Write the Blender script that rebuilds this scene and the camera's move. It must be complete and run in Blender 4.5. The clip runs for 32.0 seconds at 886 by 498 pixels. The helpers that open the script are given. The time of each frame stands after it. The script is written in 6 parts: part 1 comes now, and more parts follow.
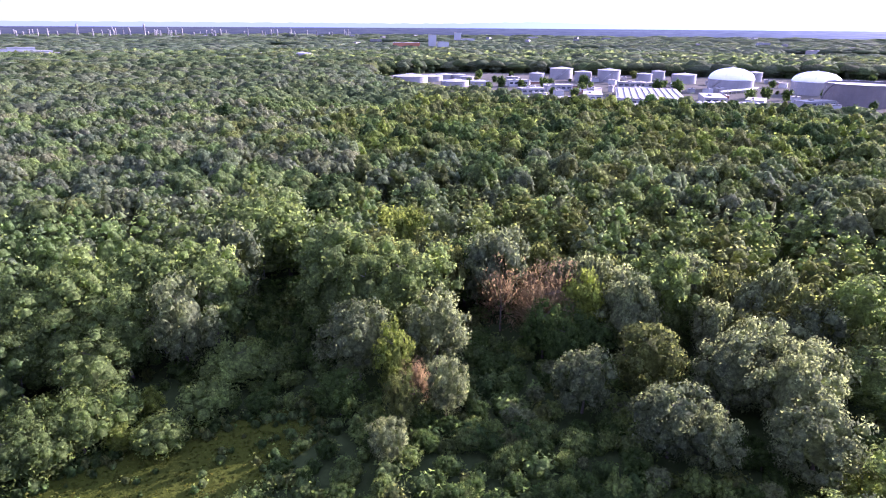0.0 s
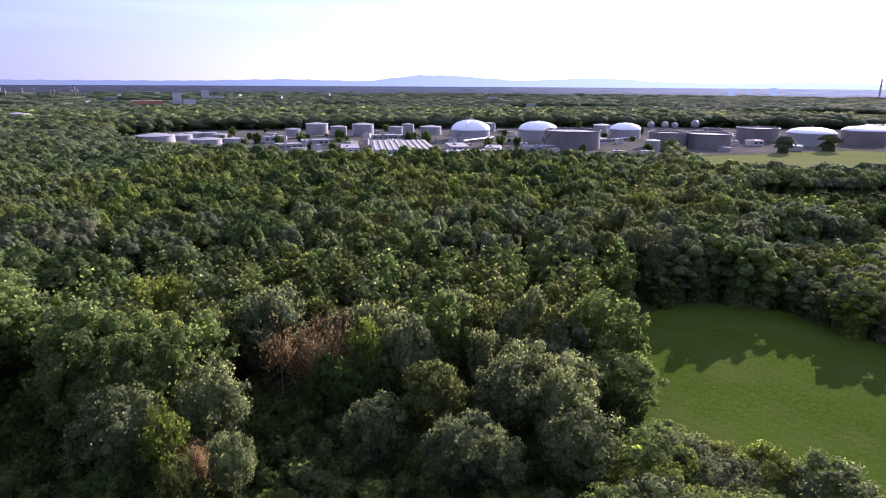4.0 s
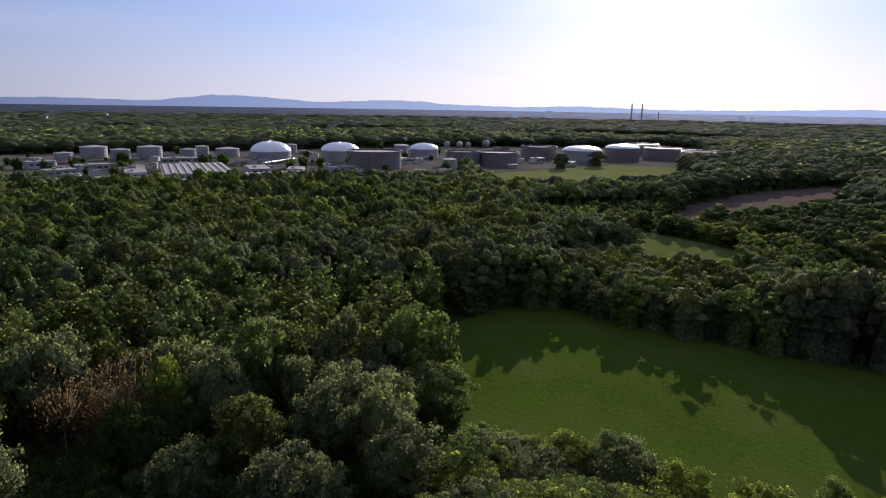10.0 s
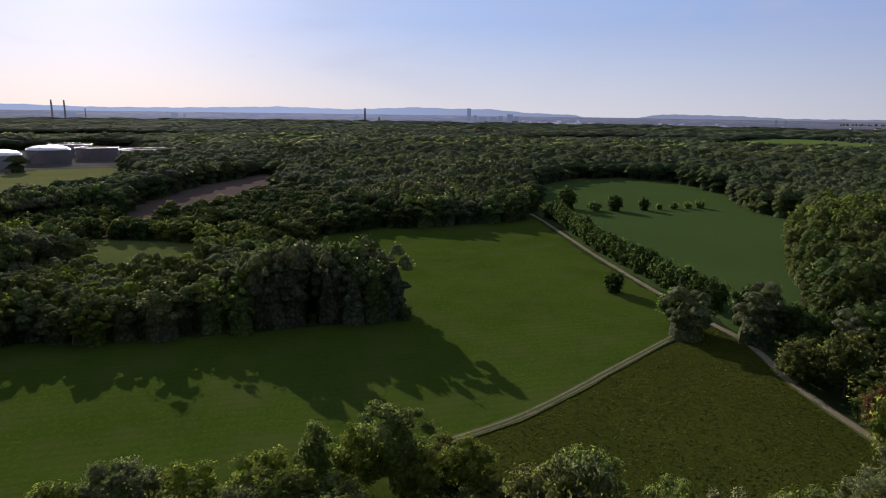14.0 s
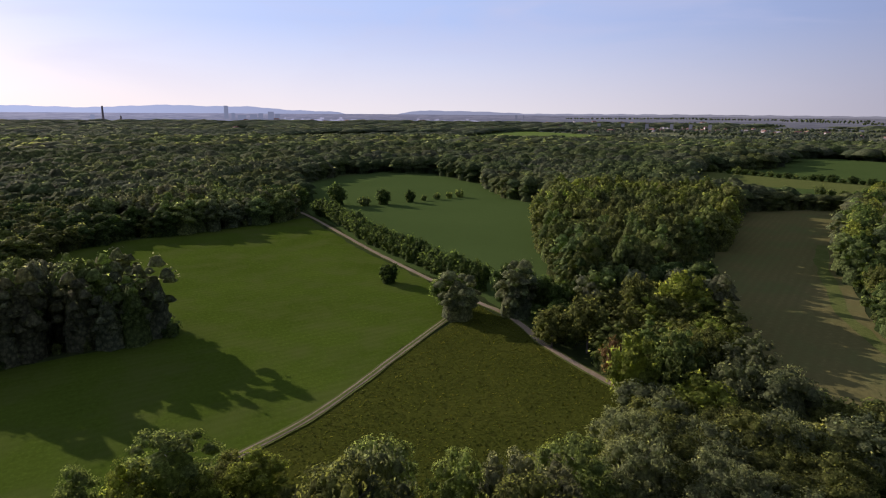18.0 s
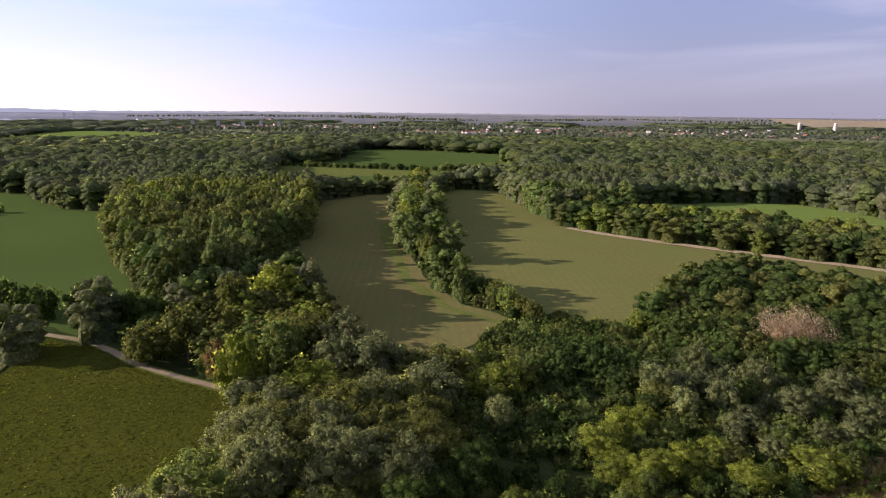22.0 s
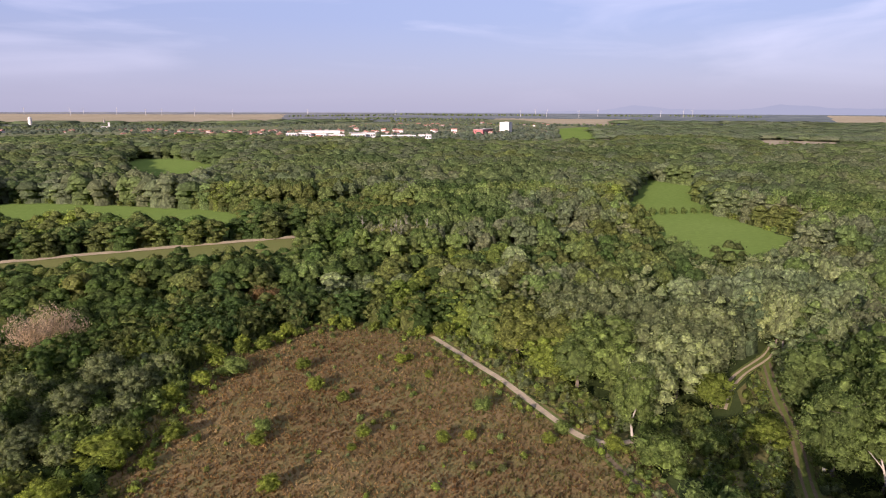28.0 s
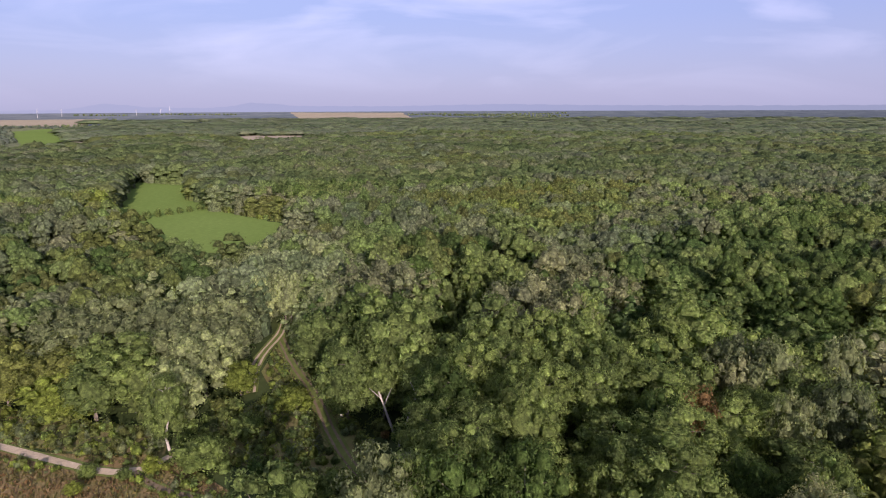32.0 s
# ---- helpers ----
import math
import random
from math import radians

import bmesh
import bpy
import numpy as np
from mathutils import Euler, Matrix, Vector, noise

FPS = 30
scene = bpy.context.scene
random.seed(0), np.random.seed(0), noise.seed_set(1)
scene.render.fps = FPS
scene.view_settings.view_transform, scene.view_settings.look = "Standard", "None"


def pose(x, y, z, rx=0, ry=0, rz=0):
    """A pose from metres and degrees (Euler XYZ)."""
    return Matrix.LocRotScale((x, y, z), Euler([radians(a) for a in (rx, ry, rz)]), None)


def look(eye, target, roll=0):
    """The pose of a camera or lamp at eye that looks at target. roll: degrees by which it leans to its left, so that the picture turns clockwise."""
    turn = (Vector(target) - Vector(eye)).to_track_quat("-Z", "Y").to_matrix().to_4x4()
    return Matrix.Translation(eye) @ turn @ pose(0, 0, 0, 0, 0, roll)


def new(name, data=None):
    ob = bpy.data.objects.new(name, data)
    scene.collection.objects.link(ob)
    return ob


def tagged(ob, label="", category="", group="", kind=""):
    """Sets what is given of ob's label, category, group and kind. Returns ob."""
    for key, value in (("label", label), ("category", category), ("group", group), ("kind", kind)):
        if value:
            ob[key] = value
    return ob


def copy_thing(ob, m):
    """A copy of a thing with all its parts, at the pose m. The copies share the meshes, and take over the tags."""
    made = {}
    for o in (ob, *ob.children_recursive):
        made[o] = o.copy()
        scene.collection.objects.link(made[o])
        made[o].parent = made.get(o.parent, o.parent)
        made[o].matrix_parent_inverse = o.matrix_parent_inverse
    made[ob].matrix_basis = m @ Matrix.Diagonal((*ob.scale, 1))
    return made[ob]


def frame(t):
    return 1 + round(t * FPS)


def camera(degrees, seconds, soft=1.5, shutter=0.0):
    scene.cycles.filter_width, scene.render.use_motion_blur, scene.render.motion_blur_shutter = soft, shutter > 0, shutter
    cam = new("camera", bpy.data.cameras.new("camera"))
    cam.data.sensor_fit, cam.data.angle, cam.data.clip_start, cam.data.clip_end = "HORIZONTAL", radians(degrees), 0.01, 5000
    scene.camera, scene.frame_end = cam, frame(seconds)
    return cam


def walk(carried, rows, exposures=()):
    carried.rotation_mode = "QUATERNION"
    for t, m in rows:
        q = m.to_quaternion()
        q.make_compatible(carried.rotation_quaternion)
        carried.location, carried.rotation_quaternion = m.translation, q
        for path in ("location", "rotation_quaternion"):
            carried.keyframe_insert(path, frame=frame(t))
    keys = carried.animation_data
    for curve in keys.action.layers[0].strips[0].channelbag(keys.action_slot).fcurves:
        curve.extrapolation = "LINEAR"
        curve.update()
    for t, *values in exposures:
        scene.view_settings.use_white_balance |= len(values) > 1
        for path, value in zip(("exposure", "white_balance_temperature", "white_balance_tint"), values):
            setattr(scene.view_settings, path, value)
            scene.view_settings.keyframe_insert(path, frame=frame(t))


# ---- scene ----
# ---------------------------------------------------------------- camera: a hovering drone, 70 m up, turning on the spot
cam = camera(70.76, 32.0, soft=1.1)
# seconds, heading, tilt, lean (degrees)
PATH = [
    (0, 0.01, -19.80, -0.33), (0.5, -7.84, -19.77, -0.24), (1, -15.04, -19.78, -0.12), (1.5, -18.68, -19.81, 0.01),
    (2, -19.55, -19.73, -0.08), (2.5, -20.21, -17.61, -0.13), (3, -20.97, -16.14, -0.10), (3.5, -21.16, -15.07, -0.18),
    (5.5, -24.26, -15.01, -0.39), (6, -25.23, -15.09, -0.44), (6.5, -26.04, -15.01, -0.52), (7, -26.84, -14.34, -0.55),
    (7.5, -27.22, -13.82, -0.60), (8, -27.14, -12.93, -0.68), (8.5, -27.15, -12.96, -0.72), (9, -28.59, -12.98, -0.80),
    (9.5, -32.74, -12.95, -0.82), (10, -39.32, -12.86, -0.89), (10.5, -45.16, -12.78, -0.88), (11, -51.25, -12.76, -0.91),
    (11.5, -57.41, -12.70, -0.95), (12, -63.85, -12.62, -1.00), (12.5, -70.11, -12.56, -0.93), (13, -76.35, -12.48, -0.94),
    (13.5, -81.85, -12.44, -0.88), (14, -87.25, -12.40, -0.81), (14.5, -91.11, -12.38, -0.69), (16.5, -101.17, -12.42, -0.52),
    (17, -103.32, -12.43, -0.44), (17.5, -105.63, -12.43, -0.42), (18, -108.34, -12.45, -0.42), (18.5, -111.46, -12.47, -0.41),
    (19, -115.83, -12.48, -0.43), (19.5, -119.98, -12.51, -0.39), (20, -124.15, -12.52, -0.39), (20.5, -128.17, -12.55, -0.36),
    (21, -132.93, -12.53, -0.42), (21.5, -138.46, -12.47, -0.50), (22, -145.60, -12.44, -0.45), (22.5, -151.89, -12.42, -0.39),
    (23, -158.08, -12.41, -0.34), (23.5, -163.43, -12.45, -0.24), (24, -168.62, -12.47, -0.13), (24.5, -174.03, -12.48, -0.12),
    (25, -180.61, -12.50, -0.02), (25.5, -185.90, -12.57, -0.04), (27.5, -204.29, -12.60, -0.40), (28, -210.27, -12.59, -0.20),
    (28.5, -216.06, -12.57, -0.19), (29, -223.25, -12.59, -0.14), (29.5, -230.38, -12.62, -0.01), (30, -238.19, -12.62, 0.04),
    (30.5, -245.28, -12.66, 0.13), (31, -250.93, -12.69, 0.25), (31.5, -253.19, -12.73, 0.26), (32, -254.76, -12.76, 0.24),
]

walk(cam, [(t, pose(0, 0, 70, 90 + tilt, lean, turn)) for t, turn, tilt, lean in PATH],
     exposures=[(0, 2.5, 5200, 54), (2, 2.3, 5200, 52), (3, 1.9, 5350, 46), (6, 0.98, 5600, 33), (9, 0.55, 5750, 27), (11, 0.29, 5800, 24), (14, 0.14, 5900, 24), (17, 0.42, 6100, 28),
                (19, 0.57, 6400, 30), (23, 1.22, 6600, 30), (28, 1.34, 6500, 29), (32, 1.30, 6150, 34)])

# ---------------------------------------------------------------- light: low evening sun and a hazy sky
SUN_AZ, SUN_EL = 58.0, 18.5
world = bpy.data.worlds.new("evening_sky")
scene.world = world
world.use_nodes = True
wn, wl = world.node_tree.nodes, world.node_tree.links
wn.clear()
sky = wn.new("ShaderNodeTexSky")
sky.sky_type, sky.sun_disc = "NISHITA", False
sky.sun_elevation, sky.sun_rotation = radians(SUN_EL), radians(SUN_AZ)
sky.altitude, sky.air_density, sky.dust_density, sky.ozone_density = 150, 1.0, 1.3, 2.0
# thin cirrus, drawn out along the sky
coord = wn.new("ShaderNodeTexCoord")
mapping = wn.new("ShaderNodeMapping")
mapping.inputs["Scale"].default_value = (1.2, 2.2, 9.0)
cirrus = wn.new("ShaderNodeTexNoise")
cirrus.inputs["Scale"].default_value, cirrus.inputs["Detail"].default_value, cirrus.inputs["Distortion"].default_value = 1.6, 7, 0.6
ramp = wn.new("ShaderNodeValToRGB")
ramp.color_ramp.elements[0].position, ramp.color_ramp.elements[1].position = 0.50, 0.80
ramp.color_ramp.elements[1].color = (0.45, 0.45, 0.45, 1)
mixsky = wn.new("ShaderNodeMix")
mixsky.data_type = "RGBA"
mixsky.inputs[7].default_value = (4.2, 4.4, 5.0, 1)
# pale haze that thickens towards the horizon
updown = wn.new("ShaderNodeSeparateXYZ")
thick = wn.new("ShaderNodeMapRange")
for key, value in (("From Min", 0.0), ("From Max", 0.24), ("To Min", 0.92), ("To Max", 0.78)):
    thick.inputs[key].default_value = value
hazesky = wn.new("ShaderNodeMix")
hazesky.data_type = "RGBA"
# the haze is brighter and whiter on the sun's side
sunward = wn.new("ShaderNodeVectorMath")
sunward.operation = "DOT_PRODUCT"
sunward.inputs[1].default_value = (math.sin(radians(72)), math.cos(radians(72)), 0.22)
lit = wn.new("ShaderNodeMapRange")
lit.interpolation_type = "SMOOTHSTEP"
lit.inputs["From Min"].default_value, lit.inputs["From Max"].default_value = -0.10, 1.0
hazecolour = wn.new("ShaderNodeMix")
hazecolour.data_type = "RGBA"
sunny = wn.new("ShaderNodeMix")
sunny.data_type = "RGBA"
sunny.inputs[6].default_value, sunny.inputs[7].default_value = (6.0, 6.2, 5.9, 1), (3.1, 4.3, 6.1, 1)
wl.new(sunny.outputs[2], hazecolour.inputs[7])
wl.new(coord.outputs["Generated"], sunward.inputs[0])
wl.new(sunward.outputs["Value"], lit.inputs["Value"])
wl.new(lit.outputs[0], hazecolour.inputs[0])
# paler right above the horizon, bluer higher up
low_band = wn.new("ShaderNodeMapRange")
for key, value in (("From Min", 0.0), ("From Max", 0.13), ("To Min", 0.0), ("To Max", 1.0)):
    low_band.inputs[key].default_value = value
away = wn.new("ShaderNodeMix")
away.data_type = "RGBA"
away.inputs[6].default_value, away.inputs[7].default_value = (1.75, 1.90, 2.45, 1), (1.32, 1.66, 2.62, 1)
wl.new(updown.outputs["Z"], low_band.inputs["Value"])
wl.new(low_band.outputs[0], away.inputs[0])
wl.new(low_band.outputs[0], sunny.inputs[0])
wl.new(away.outputs[2], hazecolour.inputs[6])
wl.new(hazecolour.outputs[2], hazesky.inputs[7])
wl.new(coord.outputs["Generated"], updown.inputs[0])
wl.new(updown.outputs["Z"], thick.inputs["Value"])
wl.new(thick.outputs[0], hazesky.inputs[0])
wl.new(sky.outputs["Color"], hazesky.inputs[6])
bg = wn.new("ShaderNodeBackground")
bg.inputs["Strength"].default_value = 0.10
out = wn.new("ShaderNodeOutputWorld")
wl.new(coord.outputs["Generated"], mapping.inputs["Vector"])
wl.new(mapping.outputs["Vector"], cirrus.inputs["Vector"])
wl.new(cirrus.outputs[0], ramp.inputs["Fac"])
veil = wn.new("ShaderNodeMath")
veil.operation = "MULTIPLY"
wl.new(ramp.outputs["Color"], veil.inputs[0])
wl.new(low_band.outputs[0], veil.inputs[1])
wl.new(veil.outputs[0], mixsky.inputs[0])
# an unseen white veil added over the upper sky to lift the shade below
overhead = wn.new("ShaderNodeMapRange")
for key, value in (("From Min", 0.25), ("From Max", 0.7), ("To Min", 0.0), ("To Max", 0.7)):
    overhead.inputs[key].default_value = value
upper = wn.new("ShaderNodeMix")
upper.data_type = "RGBA"
upper.inputs[7].default_value = (2.9, 3.0, 3.2, 1)
wl.new(updown.outputs["Z"], overhead.inputs["Value"])
wl.new(overhead.outputs[0], upper.inputs[0])
wl.new(hazesky.outputs[2], upper.inputs[6])
wl.new(upper.outputs[2], mixsky.inputs[6])
wl.new(mixsky.outputs[2], bg.inputs["Color"])
wl.new(bg.outputs["Background"], out.inputs["Surface"])

sun = new("sun", bpy.data.lights.new("sun", "SUN"))
sun.data.energy, sun.data.angle, sun.data.color = 5.0, radians(0.6), (1.0, 0.86, 0.68)
_s = Vector((math.sin(radians(SUN_AZ)) * math.cos(radians(SUN_EL)), math.cos(radians(SUN_AZ)) * math.cos(radians(SUN_EL)), math.sin(radians(SUN_EL))))
sun.matrix_world = look(_s * 300, (0, 0, 0))


# ---------------------------------------------------------------- materials
def basic(name):
    m = bpy.data.materials.new(name)
    m.use_nodes = True
    n, l = m.node_tree.nodes, m.node_tree.links
    b = n["Principled BSDF"]
    return m, n, l, b


def noise_colour(n, l, stops, scale, detail=4.0, vector=None, rough=0.6):
    t = n.new("ShaderNodeTexNoise")
    t.inputs["Scale"].default_value, t.inputs["Detail"].default_value, t.inputs["Roughness"].default_value = scale, detail, rough
    if vector is not None:
        l.new(vector, t.inputs["Vector"])
    r = n.new("ShaderNodeValToRGB")
    r.color_ramp.elements.remove(r.color_ramp.elements[1])
    for i, (p, c) in enumerate(stops):
        e = r.color_ramp.elements[0] if i == 0 else r.color_ramp.elements.new(p)
        e.position, e.color = p, (*c, 1)
    l.new(t.outputs[0], r.inputs["Fac"])
    return r.outputs["Color"], t


def mixed(n, l, a, b, fac, mode="MIX"):
    x = n.new("ShaderNodeMix")
    x.data_type, x.blend_type = "RGBA", mode
    for value, slot in ((fac, 0), (a, 6), (b, 7)):
        if isinstance(value, (int, float)):
            x.inputs[slot].default_value = value
        elif isinstance(value, tuple):
            x.inputs[slot].default_value = (*value, 1)
        else:
            l.new(value, x.inputs[slot])
    return x.outputs[2]


def positions(n):
    return n.new("ShaderNodeNewGeometry").outputs["Position"]


def ground_cover(name, dark, mid, light, patch=0.02, fine=0.9, rows=0.0, row_turn=0.0, row_mix=0.25, bump=0.5, warm=None):
    """Soil or grass: patches, fine mottling, and sown rows when rows (their spacing in metres) is given."""
    m, n, l, b = basic(name)
    pos = positions(n)
    c1, _ = noise_colour(n, l, [(0.3, dark), (0.52, mid), (0.72, light)], patch, 5, pos)
    c2, t2 = noise_colour(n, l, [(0.25, tuple(v * 0.62 for v in mid)), (0.55, mid), (0.8, tuple(min(1, v * 1.45) for v in light))], fine, 6, pos, 0.7)
    col = mixed(n, l, c1, c2, 0.5)
    if warm:
        c3, t3 = noise_colour(n, l, [(0.45, (0, 0, 0)), (0.7, (1, 1, 1))], patch * 2.7, 4, pos)
        col = mixed(n, l, col, warm, c3)
    if rows:
        mp = n.new("ShaderNodeMapping")
        mp.inputs["Rotation"].default_value = (0, 0, radians(row_turn))
        l.new(pos, mp.inputs["Vector"])
        w = n.new("ShaderNodeTexWave")
        w.inputs["Scale"].default_value, w.inputs["Distortion"].default_value = 0.314 / rows, 0.25
        w.inputs["Detail"].default_value, w.inputs["Detail Scale"].default_value = 1.0, 0.3
        l.new(mp.outputs["Vector"], w.inputs["Vector"])
        dim = mixed(n, l, col, dark, row_mix)
        col = mixed(n, l, dim, col, w.outputs["Fac"])
    l.new(col, b.inputs["Base Color"])
    b.inputs["Roughness"].default_value, b.inputs["Specular IOR Level"].default_value = 1.0, 0.0
    bp = n.new("ShaderNodeBump")
    bp.inputs["Strength"].default_value, bp.inputs["Distance"].default_value = bump, 0.4
    l.new(t2.outputs[0], bp.inputs["Height"])
    l.new(bp.outputs["Normal"], b.inputs["Normal"])
    return m


def leaf_material(name, colour=None, spread=0.22, through_light=0.62, grain=0.26, sprays=1.0, cells=1.0):
    """Foliage: own colour for each tree, small differences from leaf clump to leaf clump, some light shining through."""
    m, n, l, b = basic(name)
    geo = n.new("ShaderNodeNewGeometry")
    if colour is None:
        at = n.new("ShaderNodeAttribute")
        at.attribute_name = "leaf_colour"
        base = at.outputs["Color"]
    else:
        info = n.new("ShaderNodeObjectInfo")
        r = n.new("ShaderNodeValToRGB")
        r.color_ramp.elements[0].color = (*[v * (1 - spread) for v in colour], 1)
        r.color_ramp.elements[1].color = (colour[0] * (1 + spread * 1.3), colour[1] * (1 + spread), colour[2] * (1 + spread * 0.6), 1)
        l.new(info.outputs["Random"], r.inputs["Fac"])
        base = r.outputs["Color"]
    r2 = n.new("ShaderNodeValToRGB")
    r2.color_ramp.elements[0].color, r2.color_ramp.elements[1].color = (1 - grain, 1 - grain, 1 - grain, 1), (1 + grain, 1 + grain, 1 + grain * 0.7, 1)
    l.new(geo.outputs["Random Per Island"], r2.inputs["Fac"])
    col = mixed(n, l, base, r2.outputs["Color"], 1.0, "MULTIPLY")
    # rounded sprays of leaves, about a metre across; lit middles and shaded gaps are painted into the colour
    pos = positions(n)
    wobble = n.new("ShaderNodeTexNoise")
    wobble.inputs["Scale"].default_value, wobble.inputs["Detail"].default_value = 1.1, 3
    l.new(pos, wobble.inputs["Vector"])
    bent = mixed(n, l, pos, wobble.outputs["Color"], 0.55, "ADD")
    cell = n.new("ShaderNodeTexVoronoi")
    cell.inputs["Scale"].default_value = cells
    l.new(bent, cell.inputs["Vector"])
    gap_shade = n.new("ShaderNodeValToRGB")
    gap_shade.color_ramp.elements[0].position, gap_shade.color_ramp.elements[1].position = 0.10, 0.68
    gap_shade.color_ramp.elements[0].color, gap_shade.color_ramp.elements[1].color = (1.95, 1.95, 1.86, 1), (0.86, 0.86, 0.88, 1)
    l.new(cell.outputs["Distance"], gap_shade.inputs["Fac"])
    col = mixed(n, l, col, gap_shade.outputs["Color"], sprays, "MULTIPLY")
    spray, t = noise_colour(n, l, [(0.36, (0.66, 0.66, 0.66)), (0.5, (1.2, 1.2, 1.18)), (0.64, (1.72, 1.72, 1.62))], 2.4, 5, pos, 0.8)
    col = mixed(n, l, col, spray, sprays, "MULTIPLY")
    # each tuft of leaves has its own tone; inner foliage has shade painted into it
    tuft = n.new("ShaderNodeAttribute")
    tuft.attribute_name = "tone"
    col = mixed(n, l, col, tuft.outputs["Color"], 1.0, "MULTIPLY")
    height = n.new("ShaderNodeMath")
    height.operation = "MULTIPLY_ADD"
    height.inputs[1].default_value = -1.3 / cells
    l.new(cell.outputs["Distance"], height.inputs[0])
    l.new(t.outputs[0], height.inputs[2])
    bp = n.new("ShaderNodeBump")
    bp.inputs["Strength"].default_value, bp.inputs["Distance"].default_value = min(1.0, 0.95 * sprays), 0.9
    l.new(height.outputs[0], bp.inputs["Height"])
    l.new(bp.outputs["Normal"], b.inputs["Normal"])
    l.new(col, b.inputs["Base Color"])
    b.inputs["Roughness"].default_value, b.inputs["Specular IOR Level"].default_value = 0.9, 0.05
    tr = n.new("ShaderNodeBsdfTranslucent")
    warm = mixed(n, l, col, (1.30, 1.24, 0.80), 1.0, "MULTIPLY")
    l.new(warm, tr.inputs["Color"])
    mx = n.new("ShaderNodeMixShader")
    mx.inputs["Fac"].default_value = through_light
    l.new(b.outputs["BSDF"], mx.inputs[1])
    l.new(tr.outputs["BSDF"], mx.inputs[2])
    l.new(mx.outputs["Shader"], n["Material Output"].inputs["Surface"])
    return m


def surface(name, colour, rough=0.6, metal=0.0, stain=0.25, scale=0.15, spec=0.4):
    """Paint, sheet metal, concrete: a colour with broad stains and fine grain."""
    m, n, l, b = basic(name)
    pos = positions(n)
    c1, _ = noise_colour(n, l, [(0.3, tuple(v * (1 - stain) for v in colour)), (0.6, colour)], scale, 6, pos)
    c2, t = noise_colour(n, l, [(0.3, tuple(v * (1 - stain * 0.5) for v in colour)), (0.7, tuple(min(1, v * 1.08) for v in colour))], scale * 9, 4, pos)
    l.new(mixed(n, l, c1, c2, 0.5), b.inputs["Base Color"])
    b.inputs["Roughness"].default_value, b.inputs["Metallic"].default_value, b.inputs["Specular IOR Level"].default_value = rough, metal, spec
    return m


# species: name, label words, leaf colour, nominal crown shape (low edge as part of the height, lobes, leaf droop)
POPLAR, WILLOW, OAK, LIME, OLIVE, SILVER, GREY, BARE, RUST, PALE, SHRUB = range(11)
SPECIES = [
    ("poplar_tree", "tall green poplar with a lobed leafy crown", (0.116, 0.164, 0.060), 0.05),
    ("willow_tree", "grey-green willow with a soft rounded crown", (0.120, 0.152, 0.085), 0.04),
    ("oak_tree", "deep green broadleaf tree with a dense crown", (0.054, 0.091, 0.029), 0.04),
    ("lime_tree", "yellow-green broadleaf tree catching the sun", (0.138, 0.182, 0.042), 0.05),
    ("maple_tree", "olive-green broadleaf tree with an uneven crown", (0.104, 0.128, 0.044), 0.06),
    ("white_poplar_tree", "pale silvery white poplar with light leaves", (0.190, 0.236, 0.128), 0.05),
    ("ash_tree", "dull grey-green ash with a broad crown", (0.134, 0.156, 0.096), 0.06),
    ("brown_tree", "brownish tree with sparse dry foliage", (0.152, 0.119, 0.082), 0.02),
    ("rusty_tree", "low tree with rust-brown withered leaves", (0.141, 0.101, 0.053), 0.06),
    ("dead_tree", "pale bare dead tree with a fine twiggy crown", (0.304, 0.254, 0.228), 0.15),
    ("shrub", "light green bushy shrub", (0.110, 0.158, 0.054), 0.02),
]
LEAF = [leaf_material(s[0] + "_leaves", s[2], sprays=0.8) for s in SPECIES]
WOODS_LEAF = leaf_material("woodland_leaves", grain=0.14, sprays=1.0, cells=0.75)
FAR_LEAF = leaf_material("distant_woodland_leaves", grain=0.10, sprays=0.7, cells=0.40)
BARK = surface("grey_bark", (0.12, 0.10, 0.08), 0.9, stain=0.5, scale=1.2)
BARK_PALE = surface("pale_poplar_bark", (0.27, 0.25, 0.215), 0.85, stain=0.5, scale=1.2)

FLOOR = ground_cover("forest_undergrowth", (0.016, 0.024, 0.010), (0.030, 0.044, 0.016), (0.055, 0.070, 0.026), 0.03, 0.35, bump=0.9)
GRASSLAND = ground_cover("rough_grassland_and_scrub", (0.048, 0.062, 0.026), (0.066, 0.082, 0.034), (0.090, 0.102, 0.046), 0.01, 0.12, bump=0.3)
MEADOW = ground_cover("bright_meadow_grass", (0.031, 0.052, 0.006), (0.045, 0.075, 0.010), (0.064, 0.098, 0.014), 0.022, 0.9, rows=3.2, row_turn=-17, row_mix=0.18, warm=(0.056, 0.078, 0.017))
PALE_MEADOW = ground_cover("pale_green_meadow", (0.084, 0.134, 0.032), (0.098, 0.150, 0.038), (0.112, 0.164, 0.046), 0.01, 0.3)
PASTURE = ground_cover("olive_rough_grass", (0.028, 0.037, 0.006), (0.039, 0.049, 0.008), (0.054, 0.062, 0.012), 0.03, 0.8, bump=0.8)
CROP = ground_cover("even_green_crop", (0.040, 0.069, 0.019), (0.048, 0.080, 0.023), (0.058, 0.092, 0.027), 0.01, 1.2, rows=9.0, row_turn=70, row_mix=0.15)
STUBBLE = ground_cover("young_crop_on_brown_soil", (0.092, 0.091, 0.035), (0.110, 0.107, 0.042), (0.132, 0.124, 0.054), 0.012, 0.6, rows=3.6, row_turn=-37, row_mix=0.45, warm=(0.086, 0.108, 0.038))
